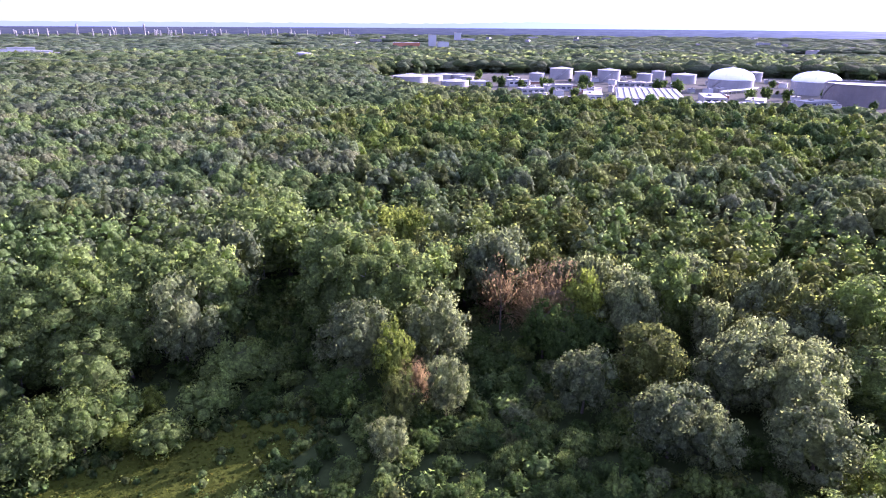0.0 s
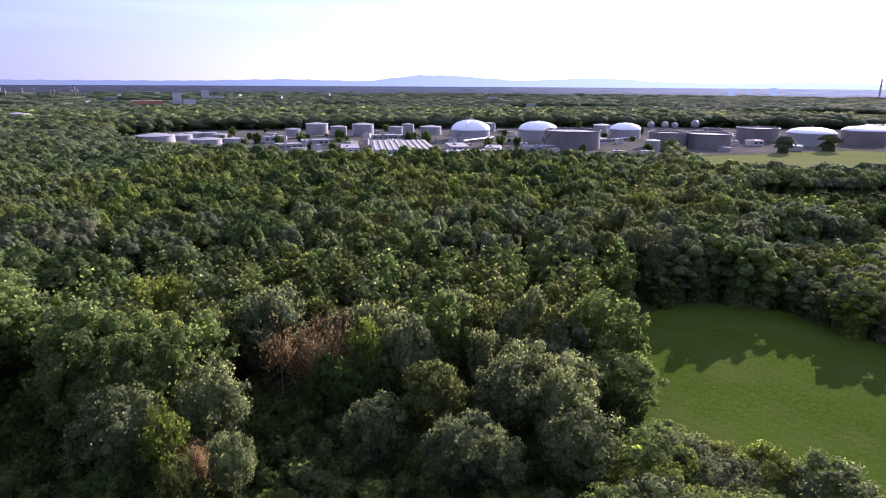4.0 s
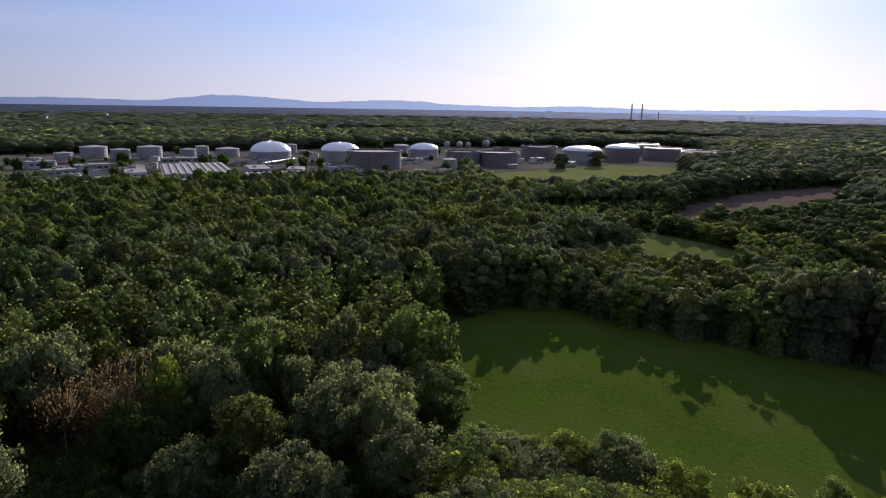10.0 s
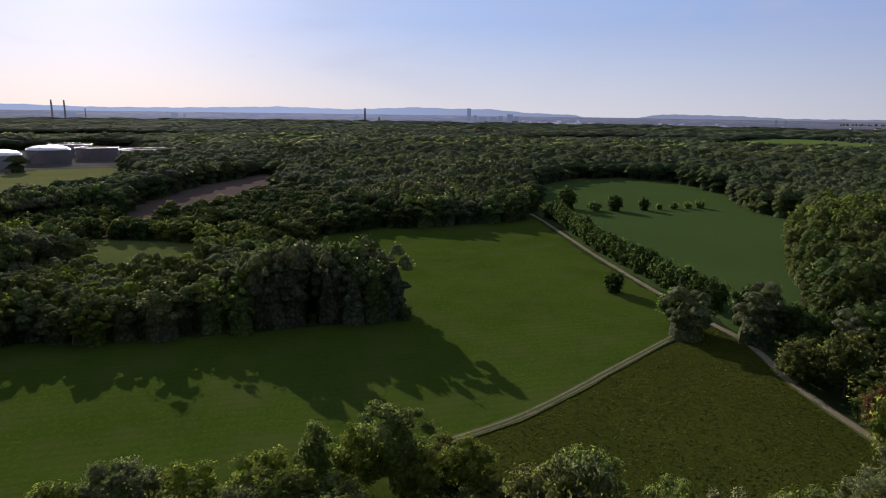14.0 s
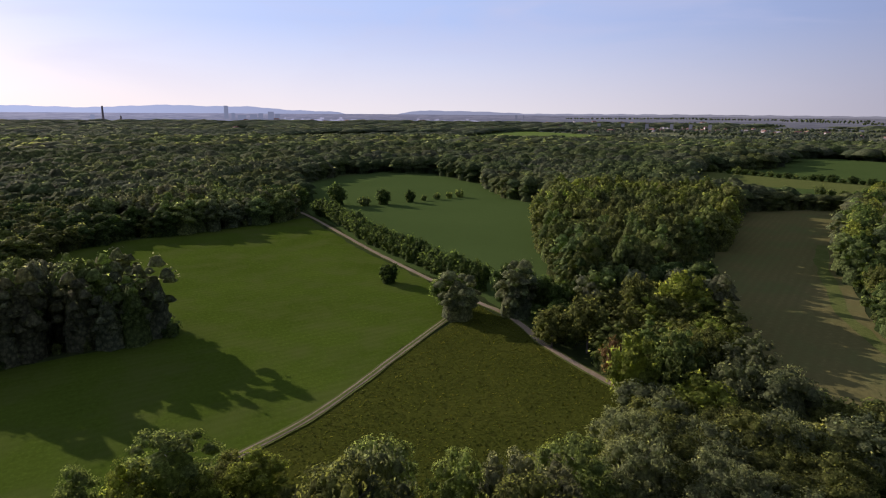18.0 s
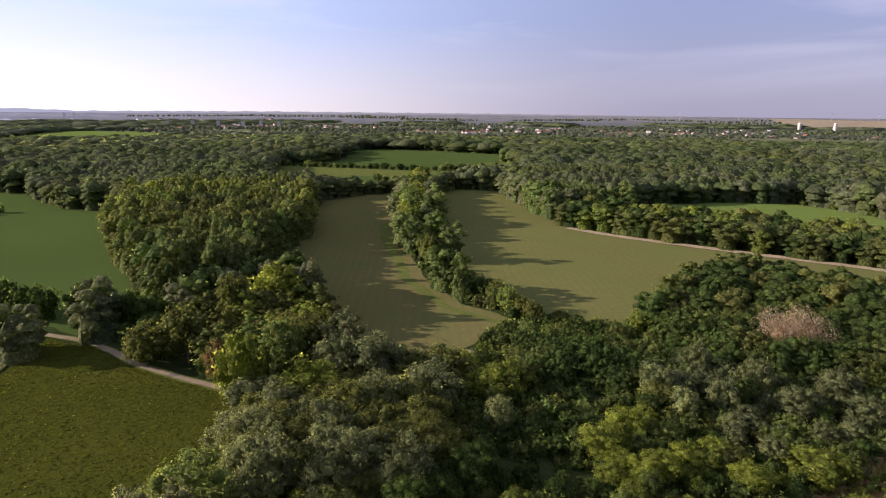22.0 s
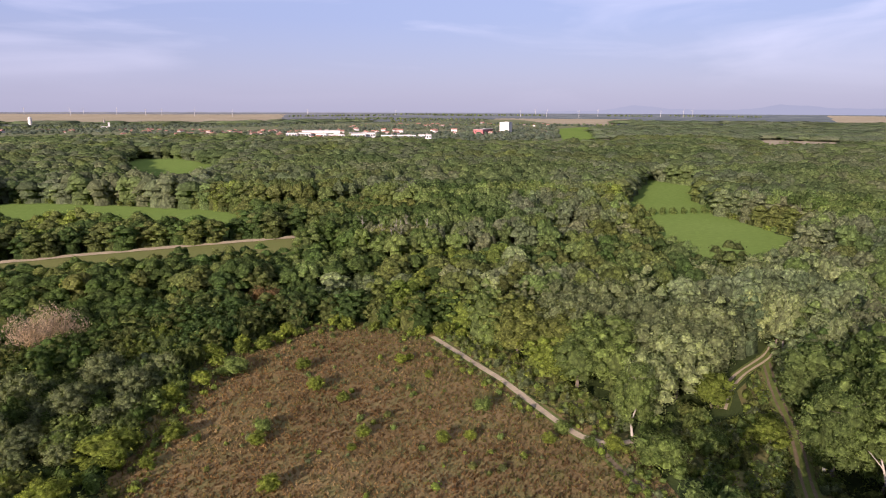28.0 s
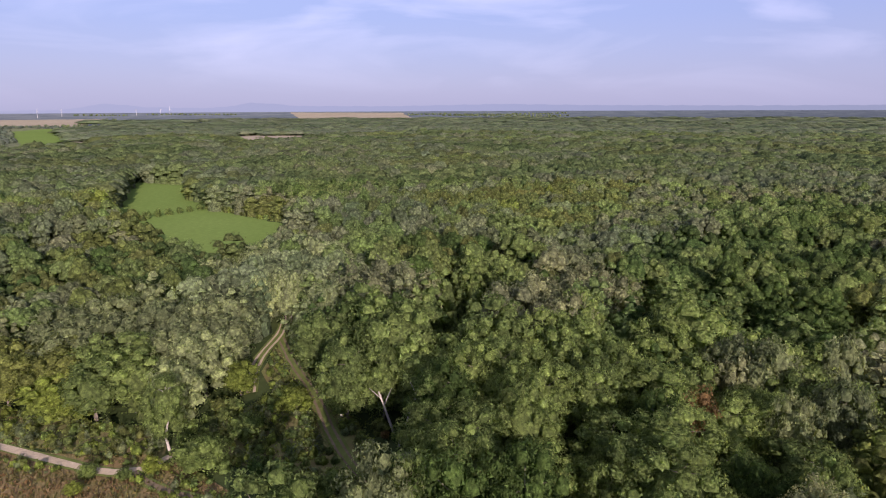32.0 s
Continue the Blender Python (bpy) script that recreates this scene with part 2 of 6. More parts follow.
GREEN_STUBBLE = ground_cover("greener_young_crop", (0.092, 0.099, 0.035), (0.107, 0.115, 0.041), (0.128, 0.131, 0.053), 0.012, 0.6, rows=3.6, row_turn=-37, row_mix=0.35, warm=(0.094, 0.112, 0.038))
HEATH = ground_cover("reddish_brown_heath", (0.080, 0.056, 0.027), (0.136, 0.098, 0.047), (0.208, 0.160, 0.086), 0.06, 1.1, bump=1.0, warm=(0.105, 0.105, 0.042))
PLOUGHED = ground_cover("bare_ploughed_soil", (0.092, 0.072, 0.060), (0.110, 0.086, 0.072), (0.130, 0.102, 0.085), 0.01, 0.5, rows=4.0, row_turn=-20, row_mix=0.3)
TAN = ground_cover("pale_stubble", (0.18, 0.165, 0.115), (0.225, 0.20, 0.145), (0.27, 0.24, 0.18), 0.004, 0.05)
DRY_GRASS = ground_cover("dry_grass_bank", (0.105, 0.125, 0.040), (0.135, 0.150, 0.055), (0.170, 0.175, 0.075), 0.02, 0.5)
YARD = ground_cover("dusty_yard", (0.055, 0.065, 0.040), (0.095, 0.092, 0.080), (0.160, 0.145, 0.130), 0.02, 0.12, bump=0.1)
GRAVEL = ground_cover("pale_gravel", (0.15, 0.125, 0.090), (0.205, 0.175, 0.130), (0.27, 0.235, 0.18), 0.15, 1.6)
SAND = ground_cover("pale_trodden_sand", (0.22, 0.18, 0.125), (0.28, 0.235, 0.17), (0.34, 0.295, 0.22), 0.15, 1.6)
DIRT = ground_cover("trodden_brown_soil", (0.075, 0.060, 0.038), (0.115, 0.092, 0.062), (0.165, 0.135, 0.095), 0.15, 1.6)
VERGE = ground_cover("worn_verge_grass", (0.060, 0.085, 0.022), (0.082, 0.105, 0.030), (0.11, 0.125, 0.042), 0.1, 1.0)
DRY_VERGE = ground_cover("dry_verge_grass", (0.072, 0.080, 0.028), (0.102, 0.108, 0.040), (0.145, 0.140, 0.060), 0.1, 1.0, warm=(0.110, 0.088, 0.042))

TANK_WHITE = surface("white_tank_paint", (0.26, 0.255, 0.255), 0.55, stain=0.18, scale=0.08)
TANK_GREY = surface("grey_tank_steel", (0.30, 0.29, 0.29), 0.55, stain=0.3, scale=0.06)
TANK_DARK = surface("brown_grey_tank_steel", (0.17, 0.15, 0.145), 0.6, stain=0.35, scale=0.06)
DOME_ALU = surface("bare_aluminium_dome", (0.74, 0.75, 0.78), 0.32, metal=0.55, stain=0.12, scale=0.1)
STEEL = surface("galvanised_steel", (0.42, 0.42, 0.43), 0.4, metal=0.7)
WALL_WHITE = surface("white_render", (0.42, 0.415, 0.41), 0.85, stain=0.15, scale=0.05)
WALL_GREY = surface("grey_cladding", (0.27, 0.27, 0.27), 0.6, stain=0.2, scale=0.05)
WALL_ORANGE = surface("orange_brick", (0.42, 0.17, 0.09), 0.85, stain=0.2, scale=0.05)
WALL_RED = surface("dark_red_cladding", (0.22, 0.072, 0.075), 0.6, stain=0.2, scale=0.05)
ROOF_RED = surface("red_roof_tiles", (0.215, 0.110, 0.082), 0.85, stain=0.3, scale=0.2)
ROOF_GREY = surface("grey_flat_roof", (0.20, 0.195, 0.19), 0.85, stain=0.3, scale=0.06)
ROOF_PALE = surface("pale_sheet_roof", (0.225, 0.22, 0.21), 0.7, stain=0.2, scale=0.06)
GLASS = surface("dark_window_glass", (0.05, 0.06, 0.07), 0.12, stain=0.1, spec=0.6)
CONCRETE = surface("weathered_concrete", (0.34, 0.325, 0.31), 0.85, stain=0.3, scale=0.06)
RUBBER = surface("black_rubber", (0.03, 0.03, 0.03), 0.8)
TOWN_GROUND = ground_cover("gardens_and_small_fields", (0.070, 0.088, 0.048), (0.105, 0.122, 0.070), (0.185, 0.175, 0.120), 0.006, 0.03, bump=0.0)
# painted haze of the distance round the horizon: azimuth in degrees and glow colour; brightest on the sun's side
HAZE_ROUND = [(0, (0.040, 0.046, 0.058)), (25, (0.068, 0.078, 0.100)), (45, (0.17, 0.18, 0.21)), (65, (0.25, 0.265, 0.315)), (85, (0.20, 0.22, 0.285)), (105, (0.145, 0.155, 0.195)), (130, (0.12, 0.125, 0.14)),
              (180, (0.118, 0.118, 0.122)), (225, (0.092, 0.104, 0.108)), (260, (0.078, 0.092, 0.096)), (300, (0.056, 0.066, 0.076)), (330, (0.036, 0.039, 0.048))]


# painted haze of the hills: azimuth and glow colour
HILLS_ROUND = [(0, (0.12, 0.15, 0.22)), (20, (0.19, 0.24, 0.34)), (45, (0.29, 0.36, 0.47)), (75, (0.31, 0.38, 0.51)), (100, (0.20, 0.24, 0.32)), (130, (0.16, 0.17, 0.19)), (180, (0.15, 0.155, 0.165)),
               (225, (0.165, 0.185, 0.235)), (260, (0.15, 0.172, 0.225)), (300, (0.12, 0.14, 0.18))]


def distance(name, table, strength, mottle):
    """Plain distance that glows, with haze and sun-side brightness painted in by compass direction, streaked by far
    belts of trees and fields.
    """
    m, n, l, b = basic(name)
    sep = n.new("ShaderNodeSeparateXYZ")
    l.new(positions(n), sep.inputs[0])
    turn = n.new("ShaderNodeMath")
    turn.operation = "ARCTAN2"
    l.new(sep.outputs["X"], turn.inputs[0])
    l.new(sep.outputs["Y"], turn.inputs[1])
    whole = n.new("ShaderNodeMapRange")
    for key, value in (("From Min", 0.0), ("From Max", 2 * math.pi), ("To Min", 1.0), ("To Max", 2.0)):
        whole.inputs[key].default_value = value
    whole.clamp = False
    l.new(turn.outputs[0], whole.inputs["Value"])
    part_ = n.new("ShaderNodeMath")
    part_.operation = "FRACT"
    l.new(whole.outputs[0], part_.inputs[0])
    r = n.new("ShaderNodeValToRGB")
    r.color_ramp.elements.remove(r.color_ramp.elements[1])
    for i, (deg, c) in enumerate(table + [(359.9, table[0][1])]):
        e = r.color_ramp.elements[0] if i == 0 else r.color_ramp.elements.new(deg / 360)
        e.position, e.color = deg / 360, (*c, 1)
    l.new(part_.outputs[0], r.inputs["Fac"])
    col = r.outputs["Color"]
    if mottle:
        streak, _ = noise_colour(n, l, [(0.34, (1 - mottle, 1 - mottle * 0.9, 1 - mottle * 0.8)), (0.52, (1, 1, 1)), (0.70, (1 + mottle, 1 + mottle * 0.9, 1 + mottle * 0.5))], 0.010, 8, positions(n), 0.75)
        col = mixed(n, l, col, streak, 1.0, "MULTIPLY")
        # haze painted thicker with distance: darker near, full glow colour far off
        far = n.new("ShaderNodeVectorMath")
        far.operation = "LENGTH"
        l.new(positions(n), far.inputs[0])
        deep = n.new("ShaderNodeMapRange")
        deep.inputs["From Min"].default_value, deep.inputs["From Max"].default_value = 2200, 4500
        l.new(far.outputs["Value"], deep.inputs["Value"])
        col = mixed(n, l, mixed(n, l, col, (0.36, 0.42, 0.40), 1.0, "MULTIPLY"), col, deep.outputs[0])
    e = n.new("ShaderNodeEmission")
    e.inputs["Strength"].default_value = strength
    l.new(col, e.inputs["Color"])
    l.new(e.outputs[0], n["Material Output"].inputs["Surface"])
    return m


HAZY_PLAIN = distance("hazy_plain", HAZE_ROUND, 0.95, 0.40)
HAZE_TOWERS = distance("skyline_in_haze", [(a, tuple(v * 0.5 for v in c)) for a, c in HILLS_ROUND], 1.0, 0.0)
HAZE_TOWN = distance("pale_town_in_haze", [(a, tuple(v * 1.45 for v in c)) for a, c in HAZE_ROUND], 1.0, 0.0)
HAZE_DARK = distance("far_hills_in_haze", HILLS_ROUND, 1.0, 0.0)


# ---------------------------------------------------------------- mesh helpers
def mesh_of(name, verts, faces, mats=(), index=None):
    me = bpy.data.meshes.new(name)
    me.from_pydata([tuple(v) for v in verts], [], [tuple(f) for f in faces])
    for m in mats:
        me.materials.append(m)
    if index is not None:
        me.polygons.foreach_set("material_index", index)
    me.update()
    return me


def part(name, data, material, parent, label=""):
    """Links a (verts, faces) pair or a mesh as one object under a thing or a part."""
    me = data if isinstance(data, bpy.types.Mesh) else mesh_of(name, data[0], data[1])
    if material is not None and not me.materials:
        me.materials.append(material)
    ob = new(name, me)
    ob.parent = parent
    if label:
        tagged(ob, label)
    return ob


def thing(name, x, y, z=0.0, turn=0.0, label="", category="", group="", kind=""):
    ob = new(name)
    ob.empty_display_size = 0.5
    ob.matrix_basis = pose(x, y, z, 0, 0, turn)
    return tagged(ob, label, category, group, kind)


def box(x0, x1, y0, y1, z0, z1):
    v = [(x, y, z) for z in (z0, z1) for x, y in ((x0, y0), (x1, y0), (x1, y1), (x0, y1))]
    return v, [(3, 2, 1, 0), (4, 5, 6, 7), (0, 1, 5, 4), (1, 2, 6, 5), (2, 3, 7, 6), (3, 0, 4, 7)]


def joined(*pieces):
    v, f = [], []
    for a, b in pieces:
        f += [tuple(i + len(v) for i in q) for q in b]
        v += list(a)
    return v, f


def lathe(profile, n=32, cap=True):
    """Turns a profile of (radius, height) about the z axis."""
    v, f = [], []
    for r, z in profile:
        v += [(r * math.cos(2 * math.pi * k / n), r * math.sin(2 * math.pi * k / n), z) for k in range(n)]
    for i in range(len(profile) - 1):
        f += [(i * n + k, i * n + (k + 1) % n, (i + 1) * n + (k + 1) % n, (i + 1) * n + k) for k in range(n)]
    if cap:
        f += [tuple(range(n - 1, -1, -1)), tuple(range((len(profile) - 1) * n, len(profile) * n))]
    return v, f


def limb(a, b, r0, r1, n=5):
    a, b = Vector(a), Vector(b)
    q = (b - a).to_track_quat("Z", "Y")
    v = [tuple(a + q @ Vector((r0 * math.cos(2 * math.pi * k / n), r0 * math.sin(2 * math.pi * k / n), 0))) for k in range(n)]
    v += [tuple(b + q @ Vector((r1 * math.cos(2 * math.pi * k / n), r1 * math.sin(2 * math.pi * k / n), 0))) for k in range(n)]
    return v, [(k, (k + 1) % n, n + (k + 1) % n, n + k) for k in range(n)]


def rise(r):
    """Bends the far plain up, shaped so that the horizon fits the camera's view."""
    return 45.0 * np.clip((r - 2500.0) / 2400.0, 0, 1.1) ** 2


def inside(poly, x, y):
    x, y = np.asarray(x, float), np.asarray(y, float)
    hit = np.zeros(x.shape, bool)
    n = len(poly)
    for i in range(n):
        (x0, y0), (x1, y1) = poly[i], poly[(i + 1) % n]
        cross = (y0 > y) != (y1 > y)
        with np.errstate(divide="ignore", invalid="ignore"):
            hit ^= cross & (x < (x1 - x0) * (y - y0) / (y1 - y0 + 1e-9) + x0)
    return hit


def near_line(line, x, y):
    best = np.full(np.shape(x), 1e9)
    for (x0, y0), (x1, y1) in zip(line[:-1], line[1:]):
        dx, dy = x1 - x0, y1 - y0
        t = np.clip(((x - x0) * dx + (y - y0) * dy) / (dx * dx + dy * dy), 0, 1)
        best = np.minimum(best, np.hypot(x - x0 - t * dx, y - y0 - t * dy))
    return best


def smooth_line(line, step=4.0):
    """A line through the given points, rounded, as points about step metres apart."""
    p = [Vector(q) for q in line]
    p = [p[0] * 2 - p[1]] + p + [p[-1] * 2 - p[-2]]
    res = []
    for i in range(1, len(p) - 2):
        n = max(1, int((p[i + 1] - p[i]).length / step))
        for k in range(n):
            t = k / n
            res.append(0.5 * ((2 * p[i]) + (-p[i - 1] + p[i + 1]) * t + (2 * p[i - 1] - 5 * p[i] + 4 * p[i + 1] - p[i + 2]) * t * t
                              + (-p[i - 1] + 3 * p[i] - 3 * p[i + 1] + p[i + 2]) * t ** 3))
    return res + [p[-2]]


# ---------------------------------------------------------------- plan: fields, tracks, yards (metres; the drone hovers over 0, 0)
A_MEADOW = [(85, 97), (103, 133), (125, 148), (150, 152), (171, 135), (173, 113), (183, 78), (195, 47), (203, 20), (220, 28), (242, 54), (290, 86), (340, 88), (368, 62),
            (385, 16), (418, -44), (324, -57), (279, -66), (238, -75), (212, -81), (166, -40), (147, -23), (122, 5), (103, 7), (94, 13), (92, 40), (86, 62), (74, 81)]
B_PASTURE = [(205, -82), (168, -44), (149, -27), (124, 2), (106, 2), (84, -33), (87, -53), (108, -80), (120, -89), (129, -91), (160, -86), (186, -86)]
C_CROP = [(479, -45), (426, -48), (385, -56), (324, -62), (279, -71), (240, -80), (214, -87), (186, -92), (170, -97), (179, -110), (221, -125), (269, -143), (339, -174), (417, -229), (477, -212),
          (580, -230), (677, -215), (718, -168), (689, -113), (610, -49), (499, -56)]
D_FIELD = [(310, -295), (360, -350), (342, -444), (246, -308), (212, -269), (151, -209), (118, -187), (90, -183), (92, -163), (97, -132), (100, -120),
           (130, -131), (176, -165), (205, -156), (258, -240)]
E_FIELD = [(309, -439), (312, -478), (276, -494), (208, -415), (154, -361), (110, -350), (42, -350), (-117, -334), (-78, -256), (-9, -272), (34, -293),
           (59, -263), (56, -221), (60, -192), (93, -189), (152, -233), (203, -293)]
F_FIELDS = [[(778, -836), (766, -921), (461, -940), (442, -792), (448, -639), (514, -596), (615, -556), (642, -677)],
            [(482, -408), (512, -468), (445, -524), (408, -484), (405, -398)], [(432, -615), (365, -745), (341, -694), (319, -560), (375, -553)]]
G_FIELD = [(148, -457), (140, -488), (103, -532), (51, -565), (13, -548), (-39, -499), (-75, -465), (-95, -432), (-78, -350), (-49, -366), (9, -411), (45, -423), (122, -400)]
H_FIELD = [(-49, -904), (-72, -996), (-133, -967), (-157, -780), (-138, -702), (-72, -502), (-50, -564), (-34, -608)]
M_MEADOW = [(-512, -455), (-502, -381), (-422, -321), (-376, -270), (-358, -228), (-338, -189), (-303, -164), (-238, -140), (-224, -145), (-214, -157), (-216, -181), (-234, -200), (-261, -238), (-278, -269), (-320, -312)]
K_HEATH = [(6, -116), (-6, -146), (-28, -180), (-54, -194), (-71, -190), (-86, -177), (-97, -160), (-94, -136), (-94, -128), (-93, -107), (-97, -88), (-90, -68), (-78, -45), (-40, -45), (2, -85)]
BROWN_FIELDS = [[(325, 203), (395, 168), (610, 172), (698, 231), (542, 251), (444, 248)], [(598, 107), (647, 53), (680, 60), (640, 112)]]
SMALL_MEADOW = [(305, 229), (323, 200), (317, 140), (240, 108), (224, 140), (255, 172)]
TANK_BANK = [(437, 495), (677, 485), (745, 440), (540, 275), (430, 315), (325, 335)]
TANK_YARD = [(-95, 700), (-20, 640), (48, 575), (66, 520), (140, 455), (270, 475), (345, 395), (437, 494), (680, 486), (735, 400), (800, 400), (1157, 628), (720, 880), (330, 955), (10, 1010), (-90, 930)]
CLEARING = [(-70, 76), (-66, 83), (-62, 86), (-52, 92), (-38, 100), (-22, 102), (-20, 94), (-26, 87), (-27, 77), (-45, 70)]
HEATH_VERGE = [(-92, -162), (-101, -160), (-104, -135), (-104, -112), (-107, -94), (-97, -86), (-93, -107), (-94, -136)]
FAR_CLEARING = [(-290, 520), (-221, 545), (-180, 575), (-168, 560), (-225, 525)]
FORK_GLADE = [(-97, -85), (-112, -83), (-128, -79), (-141, -88), (-165, -101), (-170, -96), (-150, -80), (-126, -60), (-108, -44), (-96, -36), (-90, -42), (-98, -64)]
SOUTH_FIELDS = [[(-560, -960), (-600, -900), (-807, -1193), (-754, -1275)], [(-1556, -2026), (-1254, -1520), (-1246, -1434), (-1529, -1888)],
                [(-830, -870), (-815, -790), (-1140, -1090), (-1110, -1180)], [(-930, -615), (-1040, -540), (-1526, -780), (-1458, -964)]]
FOREST_RIDE = [(84, 142), (98, 172), (115, 206), (134, 224), (160, 256), (195, 300)]
POPLAR_GAP = [(-131, -44), (-136, -30), (-165, -26), (-192, -31), (-188, -44), (-160, -45)]
FIELD_GAP = [(405, -398), (482, -408), (560, -470), (642, -560), (600, -600), (450, -800), (365, -745), (319, -560), (330, -490), (342, -444)]
TOWN_LAND = [(-560, -960), (-815, -800), (-1020, -1060), (-1350, -1400), (-2000, -2100), (-2400, -3300), (-800, -2900), (275, -3150), (1400, -2700), (2400, -1950), (2000, -1050), (1300, -1050), (850, -1250), (450, -1420), (-80, -1480), (-300, -1330)]
GREEN_FAR = [[(-1797, -2125), (-1871, -1948), (-1010, -1050), (-980, -1130)], [(1566, -544), (1844, -732), (2184, -1049), (1762, -1085), (1405, -866), (1318, -633)],
             [(2250, 60), (2500, -40), (2350, -160), (2120, -60)]]
TAN_FAR = [[(275, -3200), (-816, -3000), (-1300, -4400), (600, -4700)], [(-3000, -1560), (-3300, -1060), (-4400, -1500), (-4200, -2300)],
           [(-1700, -2500), (-2100, -2100), (-2900, -2700), (-2300, -3300)]]
AVENUE_ROAD = [(440, -42), (410, -48), (318, -62), (279, -69), (238, -77), (213, -82), (195, -87), (180, -88), (160, -87), (129, -91), (112, -96), (96, -112), (92, -150)]
MEADOW_TRACK = [(210, -81), (188, -61), (167, -42), (148, -25), (134, -11), (122, 5), (108, 20)]
FARM_TRACK = [(150, -357), (110, -349), (40, -346), (6, -345), (-46, -342), (-117, -336), (-150, -330)]
HEATH_TRACK = [(-91, -162), (-91, -150), (-91, -138), (-91, -124), (-90, -112), (-89, -101), (-89, -92), (-92, -86), (-97, -85)]
HEATH_PATH = [(-90, -88), (-87, -80), (-86, -72), (-84, -56)]
GLADE_TRACK = [(-178, -104), (-166, -99), (-152, -96), (-140, -92), (-127, -85)]
FOREST_TRACK = [(-167, -100), (-147, -84), (-129, -68), (-113, -56), (-102, -46), (-94, -36)]
HEDGEROW = [(345, -470), (318, -430), (226, -296), (150, -220), (92, -186)]
ALL_OPEN = [A_MEADOW, B_PASTURE, C_CROP, D_FIELD, E_FIELD, *F_FIELDS, G_FIELD, H_FIELD, M_MEADOW, K_HEATH, *BROWN_FIELDS, SMALL_MEADOW, TANK_BANK, TANK_YARD,
            CLEARING, FAR_CLEARING, HEATH_VERGE, FORK_GLADE, FIELD_GAP, TOWN_LAND, *SOUTH_FIELDS, *GREEN_FAR, *TAN_FAR]
TRACKS = [(AVENUE_ROAD, 2.8), (MEADOW_TRACK, 2.4), (FARM_TRACK, 5.0), (HEATH_TRACK, 2.6), (HEATH_PATH, 1.6), (GLADE_TRACK, 2.8), (FOREST_TRACK, 3.2)]

# ---------------------------------------------------------------- ground: one sheet to the horizon
rings = [0, 40, 80, 140, 220, 340, 500, 750, 1100, 1600, 2200, 2600, 3000, 3400, 3800, 4200, 4600, 4900]
SEG = 120
gv = [(0, 0, 0)]
for r in rings[1:]:
    gv += [(r * math.cos(2 * math.pi * k / SEG), r * math.sin(2 * math.pi * k / SEG), float(rise(r))) for k in range(SEG)]
gf = [(0, 1 + k, 1 + (k + 1) % SEG) for k in range(SEG)]
for i in range(len(rings) - 2):
    a, b = 1 + i * SEG, 1 + (i + 1) * SEG
    gf += [(a + k, b + k, b + (k + 1) % SEG, a + (k + 1) % SEG) for k in range(SEG)]
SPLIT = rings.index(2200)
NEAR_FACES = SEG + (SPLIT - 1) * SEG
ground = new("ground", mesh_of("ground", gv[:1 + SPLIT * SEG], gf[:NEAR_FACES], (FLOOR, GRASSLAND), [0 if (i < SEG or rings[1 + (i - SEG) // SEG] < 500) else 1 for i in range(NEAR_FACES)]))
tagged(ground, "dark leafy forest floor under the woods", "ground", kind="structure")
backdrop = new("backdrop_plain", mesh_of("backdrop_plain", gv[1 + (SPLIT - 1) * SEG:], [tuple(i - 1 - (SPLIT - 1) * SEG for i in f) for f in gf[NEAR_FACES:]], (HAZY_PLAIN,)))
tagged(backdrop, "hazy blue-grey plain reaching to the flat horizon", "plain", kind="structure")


def field(name, poly, material, label, z=0.12, ragged=1.2, step=7.0):
    """A field as its own sheet just above the ground, with a ragged edge."""
    rng = random.Random(len(name) * 31 + int(poly[0][0]))
    pts, n = [], len(poly)
    for i in range(n):
        a, b = Vector(poly[i]), Vector(poly[(i + 1) % n])
        m = max(1, min(40, int((b - a).length / step)))
        for k in range(m):
            q = a + (b - a) * (k / m)
            pts.append((q.x + rng.uniform(-ragged, ragged), q.y + rng.uniform(-ragged, ragged)))
    vs = [(x, y, z + float(rise(math.hypot(x, y)))) for x, y in pts]
    area = sum(pts[i][0] * pts[(i + 1) % len(pts)][1] - pts[(i + 1) % len(pts)][0] * pts[i][1] for i in range(len(pts)))
    f = list(range(len(vs)))
    return tagged(new(name, mesh_of(name, vs, [f if area > 0 else f[::-1]], (material,))), label, "field", kind="structure")


field("meadow", A_MEADOW, MEADOW, "bright green mown meadow with faint stripes")
field("pasture", B_PASTURE, PASTURE, "rough olive-green pasture beside the track")
field("crop_field", C_CROP, CROP, "even green crop field behind the avenue")
field("sown_field", D_FIELD, STUBBLE, "brownish young crop field with sown rows")
field("sown_field", E_FIELD, GREEN_STUBBLE, "brownish young crop field beyond the hedgerow")
for p in F_FIELDS:
    field("crop_field", p, CROP, "distant green crop field among woods", ragged=4)
field("hedge_bank", FIELD_GAP, VERGE, "grassy strips between far crop fields", z=0.06)
field("town_gardens", TOWN_LAND, TOWN_GROUND, "hazy gardens and fields round the far town", z=0.1, ragged=8, step=60)
field("meadow", G_FIELD, PALE_MEADOW, "long green meadow between belts of trees", ragged=2)
field("meadow", H_FIELD, PALE_MEADOW, "far green clearing in the woods", ragged=4)
field("meadow", M_MEADOW, PALE_MEADOW, "green forest meadow crossed by a row of bushes", ragged=2)
field("heath", K_HEATH, HEATH, "open heath of reddish-brown dry grass", ragged=2.5)
for p in BROWN_FIELDS:
    field("ploughed_field", p, PLOUGHED, "bare purple-brown ploughed field", ragged=3)
